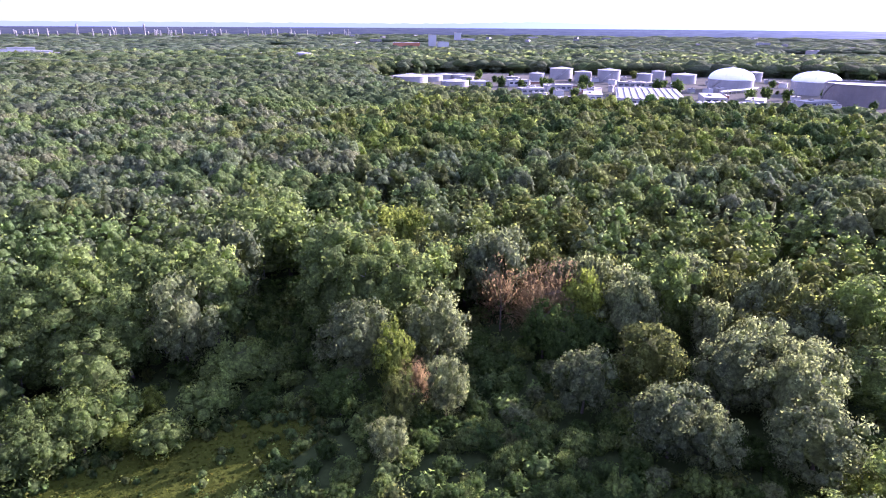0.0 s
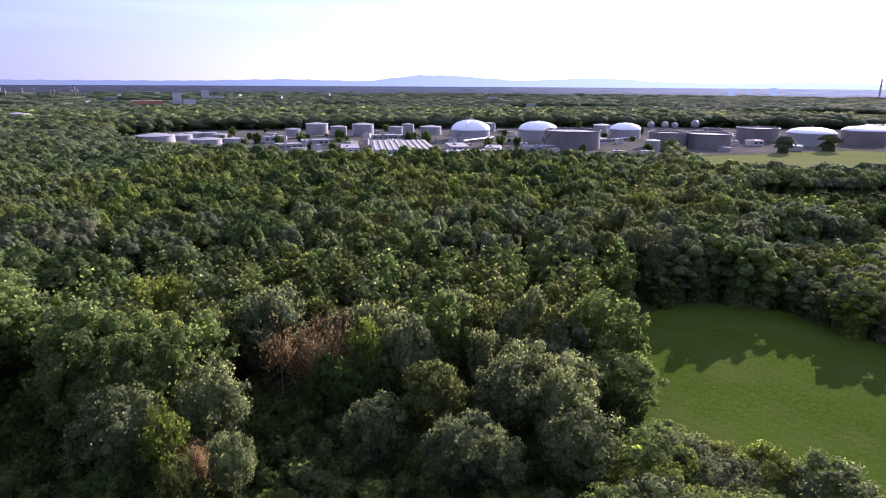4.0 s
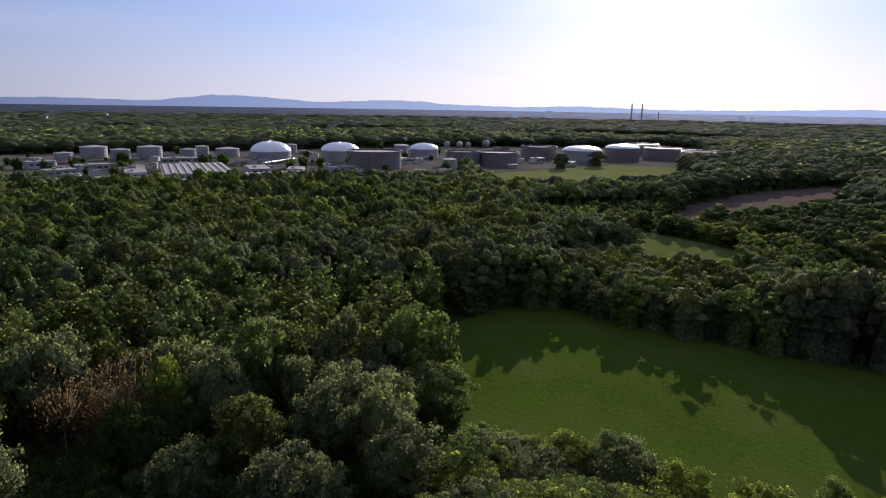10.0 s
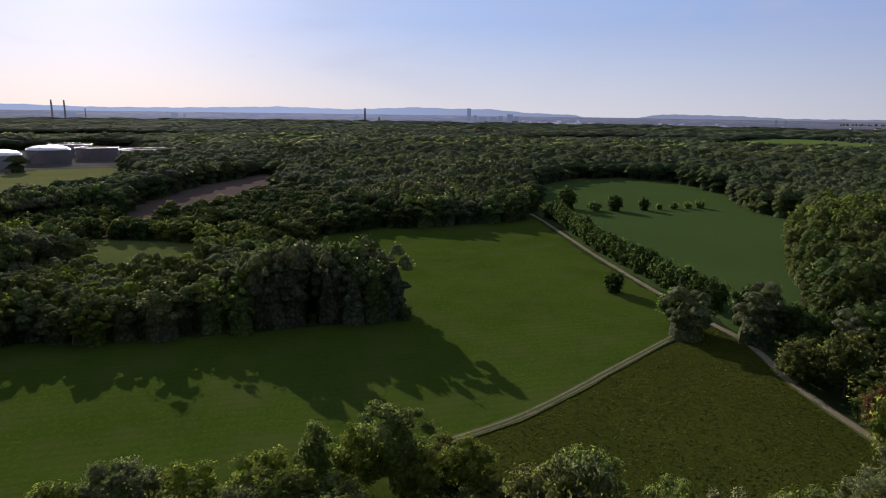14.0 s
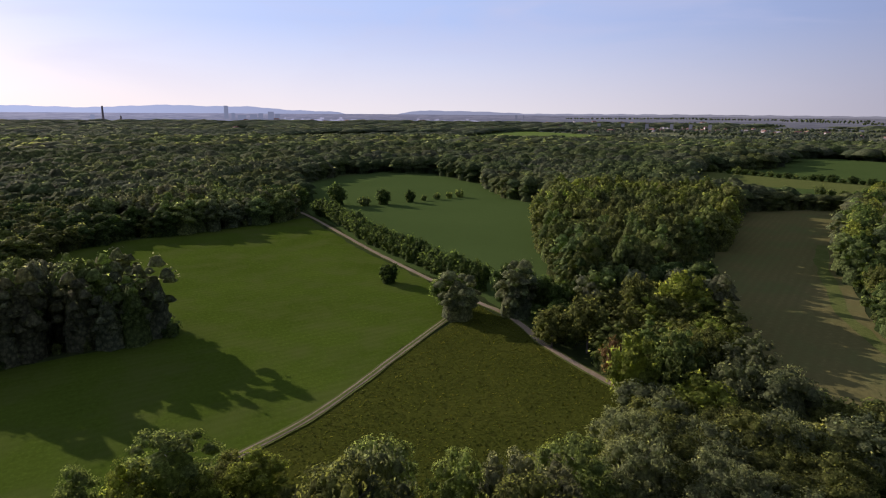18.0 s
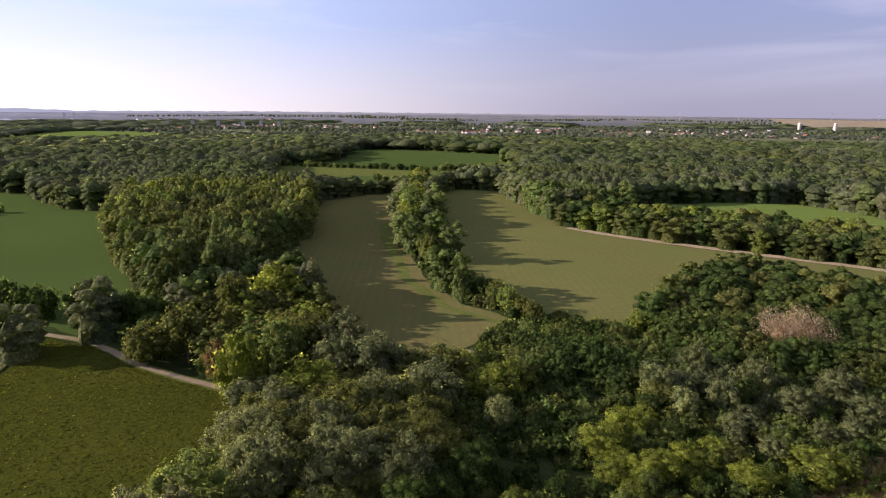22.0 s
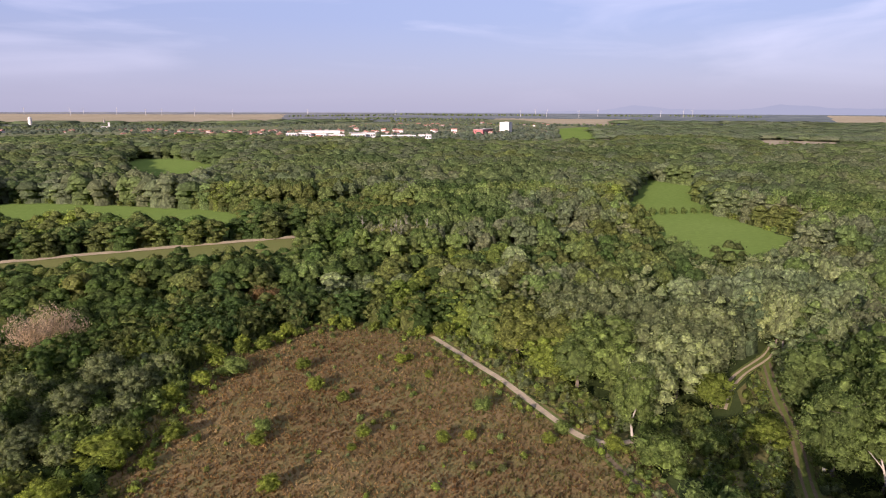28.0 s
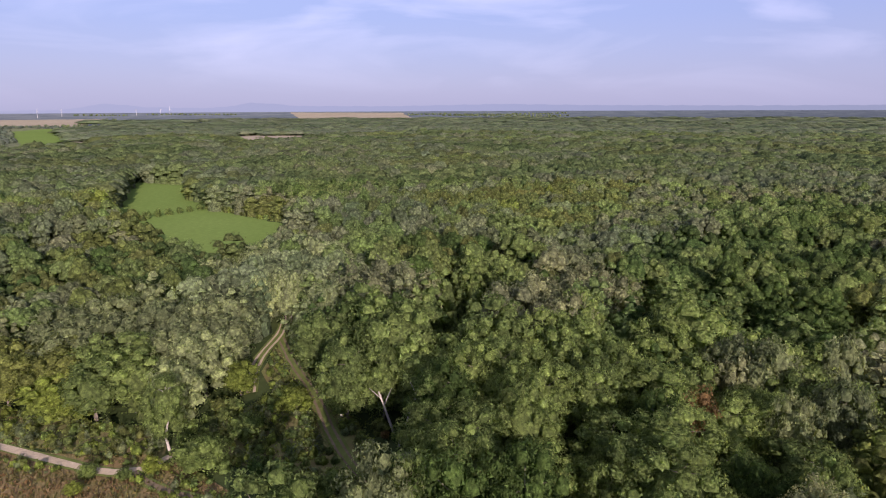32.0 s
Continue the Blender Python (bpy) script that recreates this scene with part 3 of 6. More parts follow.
field("meadow", SMALL_MEADOW, VERGE, "small yellow-green meadow inside the woods", ragged=3)
field("grass_bank", TANK_BANK, DRY_GRASS, "dry grass in front of the tank farm", ragged=4)
field("industrial_yard", TANK_YARD, YARD, "dusty yard of the tank farm", z=0.2, ragged=4, step=25)
field("clearing", CLEARING, PASTURE, "narrow grass clearing under the trees", ragged=1.5)
field("verge", HEATH_VERGE, DRY_VERGE, "grassy strip beside the sandy track", z=0.16, ragged=1.0)
field("field_margin", [(248, -303), (216, -265), (155, -205), (121, -183), (95, -179), (96, -175), (123, -179), (158, -201), (220, -261), (252, -299)], VERGE, "green grass margin along the hedgerow", z=0.17, ragged=0.7)
field("clearing", FAR_CLEARING, DRY_GRASS, "thin pale clearing far in the woods", ragged=3)
field("glade", FORK_GLADE, DRY_VERGE, "worn grass glade where forest tracks meet", ragged=2)
for p in SOUTH_FIELDS + TAN_FAR:
    field("stubble_field", p, TAN, "pale straw-coloured field on the plain", z=0.3, ragged=6, step=60)
for p in GREEN_FAR:
    field("crop_field", p, PALE_MEADOW, "far green field on the plain", z=0.3, ragged=6, step=60)


def track(name, line, width, label, z, ruts=True, top=GRAVEL):
    """A field track: gravel ribbon with, where it is little used, a grassy middle."""
    pts = smooth_line(line)
    rng = random.Random(int(width * 100 + line[0][0]))

    def ribbon(half, lift):
        v, f = [], []
        for i, q in enumerate(pts):
            d = (pts[min(i + 1, len(pts) - 1)] - pts[max(i - 1, 0)]).normalized()
            s = Vector((-d.y, d.x))
            w1, w2 = half * rng.uniform(0.85, 1.15), half * rng.uniform(0.85, 1.15)
            v += [(q.x - s.x * w1, q.y - s.y * w1, lift), (q.x + s.x * w2, q.y + s.y * w2, lift)]
        f = [(2 * i, 2 * i + 2, 2 * i + 3, 2 * i + 1)[::-1] for i in range(len(pts) - 1)]
        return v, f
    ob = new(name, mesh_of(name, *ribbon(width / 2, z), (top,)))
    tagged(ob, label, "track", kind="structure")
    part("verge", ribbon(width / 2 + 0.6, z - 0.05), VERGE, ob, "worn grass beside the track")
    if ruts:
        part("grass_strip", ribbon(width * 0.22, z + 0.05), VERGE, ob, "grass between the wheel ruts")
    return ob


track("track", AVENUE_ROAD, 2.1, "pale gravel road along the avenue", 0.30, False)
track("track", MEADOW_TRACK, 1.8, "pale field track with two wheel ruts", 0.38)
track("track", FARM_TRACK, 6.5, "broad sandy farm track along the wood", 0.30, False, SAND)
track("track", HEATH_TRACK, 1.9, "sandy track along the heath", 0.30, False, SAND)
track("path", HEATH_PATH, 1.3, "faint sandy footpath over the heath", 0.40, False, DIRT)
track("track", GLADE_TRACK, 2.3, "two pale wheel ruts bending into the wood", 0.44, True, SAND)
track("track", FOREST_TRACK, 2.3, "straight brown forest track", 0.36, True, DIRT)


# ---------------------------------------------------------------- trees
def dome_points(n, bottom, rng):
    """Evenly spread directions over a dome, from its top down to the height bottom (-1 to 1)."""
    k = (np.arange(n) + 0.5) / n
    z = 1 - k * (1 - bottom) + rng.uniform(-0.5, 0.5, n) * (1 - bottom) / n
    a = np.arange(n) * 2.39996 + rng.uniform(-0.45, 0.45, n) + rng.uniform(0, 6.283)
    flat = np.sqrt(np.clip(1 - z * z, 0, 1))
    return np.stack([flat * np.cos(a), flat * np.sin(a), np.clip(z, -1, 1)], -1)


def crown_soup(seed, w, h, low, tufts, count, size, droop=0.0, core=0.84, tuft_size=1.0, ragged=0.16, loose=0.06, lump=0):
    """One crown: an array (n, 3, 3) of small leaf triangles in rounded tufts that stand on an uneven dome, over dense inner foliage."""
    rng = np.random.default_rng(seed)
    cz, hz, R = h * (1 + low) / 2, h * (1 - low) / 2, w / 2
    d = dome_points(tufts, -0.88 if low < 0.2 else -0.15, rng)
    # a few broad limbs bulge out of the outline
    limbs = dome_points(5, -0.2, rng)
    bulge = 1 - ragged + 2.2 * ragged * np.clip((d @ limbs.T).max(1) * 3 - 2, 0, 1)
    rt = R * 1.06 * tuft_size * (tufts / 4.0) ** -0.5 * rng.uniform(0.72, 1.25, tufts)
    radius = np.stack([rt, rt, rt * rng.uniform(0.8, 1.15, tufts)], -1)
    reach = np.array([R, R, hz]) - rt[:, None] * 0.62
    centre = np.array([0, 0, cz]) + d * np.maximum(reach, 0.15 * R) * (bulge * rng.uniform(0.88, 1.06, tufts))[:, None]
    out = d / np.array([R, R, hz]) * R
    out /= np.linalg.norm(out, axis=1)[:, None]
    k = rng.choice(tufts, count, p=rt ** 2 / (rt ** 2).sum())
    n = rng.normal(size=(count, 3)) * 0.75 + out[k] * 0.75 + np.array([0, 0, 0.35])
    n /= np.linalg.norm(n, axis=1)[:, None]
    p = centre[k] + n * radius[k] * rng.uniform(0.82 - loose, 1.06 + loose, count)[:, None]
    face = n + rng.normal(size=n.shape) * 0.55
    face /= np.linalg.norm(face, axis=1)[:, None]
    a = np.cross(face, rng.normal(size=n.shape))
    a /= np.linalg.norm(a, axis=1)[:, None] + 1e-9
    b = np.cross(face, a)
    ang = rng.uniform(0, 2 * math.pi, (count, 1)) + np.array([0, 2.094, 4.189]) + rng.uniform(-0.5, 0.5, (count, 3))
    rad = size * rng.uniform(0.5, 1.35, (count, 3))
    tri = p[:, None, :] + (np.cos(ang) * rad)[:, :, None] * a[:, None, :] + (np.sin(ang) * rad)[:, :, None] * b[:, None, :]
    if droop:
        tri[:, 0, 2] -= droop * rng.uniform(0.3, 1.0, count)
    # leaves take the light as the round of their tuft does, with some scatter
    soft = n[:, None, :] * 0.85 + out[k][:, None, :] * 0.25 + face[:, None, :] * 0.40 + rng.normal(size=(count, 1, 3)) * 0.36 + np.array([0, 0, 0.12])
    soft = np.repeat(soft, 3, 1)
    own = rng.uniform(0.80, 1.22, tufts)
    tone = own[k]
    if core:
        inner, inner_soft = cores(centre, radius * core, rng, max(1, lump))
        if tufts < 5:
            body, body_soft = np.zeros((0, 3, 3)), np.zeros((0, 3, 3))
        else:
            body, body_soft = cores(np.array([[0, 0, cz]]), np.array([[R * 0.62, R * 0.62, hz * 0.72]]), rng, lump)
        tri, soft = np.vstack([tri, inner, body]), np.vstack([soft, inner_soft, body_soft])
        # lumps and body toned darker: the crown's inner shade, put into the colour
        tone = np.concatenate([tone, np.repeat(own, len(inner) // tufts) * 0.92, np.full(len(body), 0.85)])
    if core and lump == 2 and (low < 0.2 or tufts > 3):
        # the lowest branches hang down to the ground
        sides = 6 if low < 0.2 else 4
        a = np.arange(sides) * 2 * math.pi / sides + rng.uniform(-0.2, 0.2, sides)
        foot = np.stack([R * 0.72 * np.cos(a), R * 0.72 * np.sin(a), np.zeros(sides)], -1)
        top = np.stack([R * 0.56 * np.cos(a), R * 0.56 * np.sin(a), np.full(sides, h * (0.48 if low < 0.2 else 0.66)) * rng.uniform(0.8, 1.1, sides)], -1)
        nxt = (np.arange(sides) + 1) % sides
        skirt = np.concatenate([np.stack([foot, foot[nxt], top], 1), np.stack([foot[nxt], top[nxt], top], 1)])
        tri = np.vstack([tri, skirt])
        soft = np.vstack([soft, skirt * np.array([1 / R, 1 / R, 0]) + np.array([0, 0, 0.35])])
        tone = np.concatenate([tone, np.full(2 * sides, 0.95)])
    return tri, soft / (np.linalg.norm(soft, axis=2)[:, :, None] + 1e-9), tone


GOLD = (1 + 5 ** 0.5) / 2
LUMP = np.array([(-1, GOLD, 0), (1, GOLD, 0), (-1, -GOLD, 0), (1, -GOLD, 0), (0, -1, GOLD), (0, 1, GOLD), (0, -1, -GOLD), (0, 1, -GOLD), (GOLD, 0, -1), (GOLD, 0, 1), (-GOLD, 0, -1), (-GOLD, 0, 1)]) / (1 + GOLD * GOLD) ** 0.5
LUMP_FACES = np.array([(0, 11, 5), (0, 5, 1), (0, 1, 7), (0, 7, 10), (0, 10, 11), (1, 5, 9), (5, 11, 4), (11, 10, 2), (10, 7, 6), (7, 1, 8), (3, 9, 4), (3, 4, 2), (3, 2, 6), (3, 6, 8), (3, 8, 9), (4, 9, 5), (2, 4, 11), (6, 2, 10), (8, 6, 7), (9, 8, 1)])
# a rounded cap: two rings of five and a flat top; far off a plainer, blunt one
CAP = np.array([(math.cos(k * 1.2566), math.sin(k * 1.2566), -0.3) for k in range(5)] + [(0.70 * math.cos(k * 1.2566 + 0.63), 0.70 * math.sin(k * 1.2566 + 0.63), 0.62) for k in range(5)] + [(0, 0, 0.96)])
CAP_FACES = np.array([(k, (k + 1) % 5, 5 + k) for k in range(5)] + [((k + 1) % 5, 5 + (k + 1) % 5, 5 + k) for k in range(5)] + [(5 + k, 5 + (k + 1) % 5, 10) for k in range(5)])
PLAIN = np.array([(1, 0, -0.35), (0.31, 0.95, -0.45), (-0.81, 0.59, -0.35), (-0.81, -0.59, -0.45), (0.31, -0.95, -0.35), (0.42, 0.1, 0.72), (-0.3, 0.32, 0.78), (-0.12, -0.42, 0.74)])
PLAIN_FACES = np.array([(0, 1, 5), (1, 6, 5), (1, 2, 6), (2, 3, 6), (3, 7, 6), (3, 4, 7), (4, 0, 5), (4, 5, 7), (5, 6, 7)])


def cores(centre, radius, rng, lump=0):
    """Dense inner foliage: a rough rounded lump inside each tuft, plainer (lump 1 and 2) for trees far off."""
    res, soft = [], []
    shape, faces = ((LUMP, LUMP_FACES[LUMP[LUMP_FACES].mean(1)[:, 2] > -0.4]), (CAP, CAP_FACES), (PLAIN, PLAIN_FACES))[lump]
    for c, r in zip(centre, radius):
        w = shape * rng.uniform(0.88, 1.18, (len(shape), 1)) * r + c
        res.append(w[faces])
        n = shape / r * r.mean() + np.array([0, 0, 0.3])
        soft.append(n[faces])
    return np.vstack(res), np.vstack(soft)


def soup_mesh(name, tri, materials, colour=None, index=None, soft=None, tone=None):
    """One mesh of loose triangles from an array (n, 3, 3)."""
    n = len(tri)
    me = bpy.data.meshes.new(name)
    me.vertices.add(n * 3)
    me.vertices.foreach_set("co", np.ascontiguousarray(tri, dtype=np.float32).ravel())
    me.loops.add(n * 3)
    me.loops.foreach_set("vertex_index", np.arange(n * 3, dtype=np.int32))
    me.polygons.add(n)
    me.polygons.foreach_set("loop_start", np.arange(0, n * 3, 3, dtype=np.int32))
    for m in materials:
        me.materials.append(m)
    if index is not None:
        me.polygons.foreach_set("material_index", index.astype(np.int32))
    if colour is not None:
        at = me.attributes.new("leaf_colour", "FLOAT_COLOR", "POINT")
        c = np.ones((n, 3, 4), np.float32)
        c[:, :, :3] = colour[:, None, :]
        at.data.foreach_set("color", c.ravel())
    at = me.attributes.new("tone", "FLOAT", "POINT")
    at.data.foreach_set("value", np.repeat(np.ones(n) if tone is None else tone, 3).astype(np.float32))
    me.update(calc_edges=True)
    if soft is not None:
        me.polygons.foreach_set("use_smooth", np.ones(n, bool))
        me.normals_split_custom_set(soft.reshape(-1, 3).astype(np.float32))
    return me


def trunk_mesh(seed, h, low, spread, thick):
    """A tapered, slightly leaning trunk with limbs that reach into the crown."""
    rng = random.Random(seed)
    pieces, at, r = [], Vector((0, 0, -0.3)), thick
    steps = 4
    for i in range(steps):
        to = Vector((rng.uniform(-0.04, 0.04) * h, rng.uniform(-0.04, 0.04) * h, h * 0.78 * (i + 1) / steps))
        pieces.append(limb(at, to, r, r * 0.72, 6))
        at, r = to, r * 0.72
        if i >= 1:
            for k in range(3):
                a = rng.uniform(0, 6.28)
                tip = at + Vector((math.cos(a) * spread * rng.uniform(0.3, 0.6), math.sin(a) * spread * rng.uniform(0.3, 0.6), h * rng.uniform(0.05, 0.16)))
                pieces.append(limb(at, tip, r * 0.6, r * 0.12, 4))
    return joined(*pieces)


def twig_soup(seed, w, h, low, count):
    """Bare twigs fanning out from the middle of a crown."""
    rng = np.random.default_rng(seed)
    d = rng.normal(size=(count, 3))
    d[:, 2] = np.abs(d[:, 2])
    d /= np.linalg.norm(d, axis=1)[:, None]
    tip = np.array([0, 0, h * 0.45]) + d * np.array([w / 2, w / 2, h * 0.55]) * rng.uniform(0.6, 1.02, (count, 1))
    root = np.array([0, 0, h * 0.3]) + (tip - np.array([0, 0, h * 0.3])) * rng.uniform(0.5, 0.8, (count, 1))
    side = np.cross(tip - root, rng.normal(size=(count, 3)))
    side *= 0.09 / (np.linalg.norm(side, axis=1)[:, None] + 1e-9)
    return np.stack([root - side, root + side, tip], 1)


# nominal sizes of the templates: crown width, height, tufts, leaves, leaf size, droop
SHAPE = {POPLAR: (13, 20, 46, 3600, 0.27, 0.10), WILLOW: (13, 15, 52, 3600, 0.24, 0.30), OAK: (12, 13, 38, 3000, 0.25, 0.05), LIME: (10, 13, 36, 2700, 0.24, 0.06),
         OLIVE: (12, 15, 40, 3000, 0.26, 0.10), SILVER: (12, 15, 46, 3200, 0.25, 0.10), GREY: (17, 20, 60, 4200, 0.28, 0.10), BARE: (15, 13, 50, 3000, 0.17, 0.05),
         RUST: (8, 9, 24, 1500, 0.19, 0.06), PALE: (15, 12, 44, 4600, 0.16, 0.0), SHRUB: (8, 6, 26, 1500, 0.21, 0.06)}
TEMPLATES = {}
for sp, (w, h, tufts, count, size, droop) in SHAPE.items():
    name, label, colour, low = SPECIES[sp]
    TEMPLATES[sp] = []
    # three full templates, two for the middle distance, two plain ones for trees far off
    for v in range(7):
        lod = 0 if v < 3 else 1 if v < 5 else 2
        k, big, fewer = ((1.0, 1.0, 1.0), (0.36, 1.6, 0.7), (0.09, 2.9, 0.4))[lod]
        core = 0 if sp in (PALE, BARE) else (0.58, 0.66, 0.78)[lod]
        tri, soft, tone = crown_soup(100 * sp + v, w, h, low, int(tufts * fewer), int(count * k), size * big, droop, core, ragged=0.2 if sp in (POPLAR, OLIVE, BARE) else 0.14, loose=0.12 if sp in (WILLOW, BARE, PALE) else 0.05, lump=lod)
        if sp in (BARE, PALE, RUST):
            tw = twig_soup(sp * 7 + v, w, h, low, int((1500 if sp != RUST else 300) * k))
            out = tw - np.array([0, 0, h * 0.3])
            tri, soft = np.vstack([tri, tw]), np.vstack([soft, out / np.linalg.norm(out, axis=2)[:, :, None]])
            tone = np.concatenate([tone, np.ones(len(tw))])
        crown = soup_mesh(name + "_crown", tri, (LEAF[sp],), soft=soft, tone=tone)
        trunk = mesh_of(name + "_trunk", *(trunk_mesh(sp * 10 + v, h, low, w / 2, 0.02 * h + 0.08) if v < 3 else limb((0, 0, -0.3), (0.2, 0.1, h * 0.75), 0.02 * h + 0.08, 0.08, 5)),
                        (BARK_PALE if sp in (POPLAR, SILVER, GREY) and v in (1, 3) else BARK,))
        TEMPLATES[sp].append((crown, trunk))


def tree(sp, x, y, h, w, rng, label="", group="", name=""):
    """One tree: trunk and crown under an empty at its foot."""
    W, H = SHAPE[sp][:2]
    crown, trunk = TEMPLATES[sp][rng.randrange(3) if math.hypot(x, y) < 132 else rng.randrange(3, 5) if math.hypot(x, y) < 225 else rng.randrange(5, 7)]
    ob = new(name or SPECIES[sp][0])
    ob.empty_display_size = 0.5
    ob.matrix_basis = Matrix.LocRotScale((x, y, 0), Euler((0, 0, rng.uniform(0, 6.283))), (w / W, w / W * rng.uniform(0.9, 1.1), h / H))
    tagged(ob, label or SPECIES[sp][1], "shrub" if sp == SHRUB else "tree", group)
    part("trunk", trunk, None, ob)
    part("crown", crown, None, ob)
    return ob


# single trees: x, y, height, crown width, species
NORTH_TREES = [
    (-9, 87, 9, 7, WILLOW), (21, 136, 17, 25, BARE), (27, 122, 13, 17, OAK), (27, 102, 13, 12, WILLOW), (39, 89, 14, 14, WILLOW), (44, 85, 12, 10, WILLOW),
    (61, 100, 18, 24, WILLOW), (60, 83, 14, 14, WILLOW), (62, 75, 6, 8, LIME), (-9, 106, 16, 7, LIME), (-1, 117, 18, 14, WILLOW), (-17, 113, 18, 15, WILLOW),
    (-17, 144, 21, 24, OLIVE), (-12, 170, 21, 19, LIME), (6, 150, 19, 16, OAK), (33, 130, 18, 9, LIME), (41, 124, 18, 12, WILLOW), (40, 106, 16, 13, OLIVE),
]
WEST_CLUMP = [
    (-51, 168, 24, 28, POPLAR), (-60, 131, 23, 25, POPLAR), (-70, 126, 23, 23, POPLAR), (-81, 119, 23, 26, POPLAR), (-80, 108, 18, 17, POPLAR), (-65, 102, 15, 15, POPLAR),
    (-50, 125, 22, 14, POPLAR), (-42, 113, 8, 15, SHRUB), (-44, 100, 7, 11, SHRUB), (-48, 90, 6, 9, SHRUB), (-66, 89, 9, 17, SHRUB), (-69, 84, 8, 12, SHRUB),
    (-59, 96, 8, 10, SHRUB), (-35, 113, 6, 8, SHRUB), (1, 100, 13, 8, WILLOW), (-7, 96, 12, 7, OLIVE), (-19, 101, 9, 9, OAK), (-5, 104, 10, 7, BARE),
]
MEADOW_EDGE = [
    (82, 99, 14, 14, POPLAR), (86, 66, 10, 11, LIME), (90, 57, 12, 15, WILLOW), (92, 47, 11, 12, LIME), (95, 35, 12, 12, LIME), (101, 27, 15, 8, POPLAR),
    (107, 14, 16, 15, POPLAR), (103, 20, 13, 9, LIME), (101, 9, 10, 9, LIME), (107, 0, 9, 11, LIME), (81, 73, 9, 10, OLIVE), (77, 81, 9, 10, POPLAR),
]
CROSSING_TREES = [
    (245, -58, 8, 8, OAK), (204, -70, 13, 13, OAK), (135, -94, 10, 8, RUST), (124, -95, 11, 7, OLIVE), (162, -137, 19, 16, LIME), (162, -119, 19, 11, OLIVE),
    (152, -96, 17, 12, OLIVE), (159, -88, 12, 12, OLIVE), (127, -114, 15, 18, OLIVE), (99, -114, 14, 16, WILLOW), (106, -107, 14, 13, WILLOW), (84, -118, 10, 11, SILVER),
    (103, -95, 13, 15, LIME), (89, -53, 12, 12, LIME), (83, -65, 13, 13, WILLOW), (77, -76, 12, 12, WILLOW), (85, -92, 13, 14, OLIVE), (64, -82, 11, 12, WILLOW),
]
SCRUB_TREES = [
    (13, -200, 14, 19, PALE), (37, -147, 10, 7, SILVER), (32, -168, 10, 8, WILLOW), (22, -150, 9, 7, WILLOW), (17, -166, 10, 8, WILLOW), (7, -158, 8, 9, WILLOW),
    (0, -172, 9, 10, WILLOW), (-6, -163, 7, 9, WILLOW), (29, -142, 8, 6, SILVER), (-14, -170, 7, 8, WILLOW), (37, -125, 8, 9, LIME), (39, -115, 7, 9, LIME),
    (1, -134, 5, 12, LIME), (11, -120, 6, 9, LIME), (27, -112, 7, 9, LIME), (61, -112, 9, 6, SILVER), (84, -97, 13, 14, WILLOW), (72, -79, 12, 13, WILLOW),
    (-31, -165, 4, 8, SHRUB), (-52, -212, 9, 14, RUST),
]
FORK_TREES = [
    (-123, -95, 17, 16, SILVER), (-175, -105, 18, 19, SILVER), (-214, -133, 18, 21, SILVER), (-192, -139, 16, 20, SILVER), (-112, -135, 15, 28, OLIVE), (-112, -112, 16, 23, POPLAR),
    (-136, -108, 18, 33, WILLOW), (-130, -136, 18, 32, WILLOW), (-174, -66, 22, 35, GREY), (-168, -81, 20, 19, SILVER), (-126, -26, 21, 19, POPLAR), (-161, -17, 23, 31, GREY),
    (-186, -6, 22, 28, GREY), (-126, -36, 20, 22, POPLAR), (-118, -15, 20, 18, POPLAR), (-136, 1, 20, 22, POPLAR), (-127, 12, 18, 16, POPLAR), (-143, -9, 22, 22, POPLAR),
]
FORK_WOOD = [
    (-124, -53, 19, 20, POPLAR), (-139, -71, 18, 16, POPLAR), (-103, -21, 17, 15, POPLAR), (-119, 19, 17, 9, RUST), (-126, 33, 18, 19, POPLAR),
    (-132, 45, 18, 20, POPLAR), (-103, 21, 15, 13, POPLAR), (-107, 34, 15, 15, POPLAR), (-106, 2, 16, 14, POPLAR), (-97, -9, 14, 12, POPLAR), (-108, -74, 5, 8, SHRUB),
    (-95, -76, 6, 11, SHRUB), (-121, -69, 6, 8, LIME), (-93, -46, 5, 9, SHRUB), (-88, -52, 6, 9, SHRUB), (-97, -25, 7, 6, RUST), (-106, -117, 8, 12, LIME),
    (-126, -87, 9, 9, LIME),
]


tree_rng = random.Random(5)
placed = []
for rows, words in ((NORTH_TREES, "at the near wood's edge"), (WEST_CLUMP, "beside the grass clearing"), (MEADOW_EDGE, "along the meadow"),
                    (CROSSING_TREES, "near the track crossing"), (SCRUB_TREES, "in the scrub by the heath"), (FORK_TREES, "beside the forest tracks"), (FORK_WOOD, "by the forest track")):
    for x, y, h, w, sp in rows:
        text = SPECIES[sp][1].split(" with ")[0] + " " + words
        placed.append((x, y, min(w, 26)))
        if w < 17:
            tree(sp, x, y, h, w, tree_rng, text)
            continue
        # a broad crown is a close group of stems
        for k in range(4):
            a = k * 1.571 + tree_rng.uniform(-0.4, 0.4)
            tree(sp, x + 0.27 * w * math.cos(a), y + 0.27 * w * math.sin(a), h * tree_rng.uniform(0.86, 1.03), w * tree_rng.uniform(0.5, 0.62), tree_rng, text)

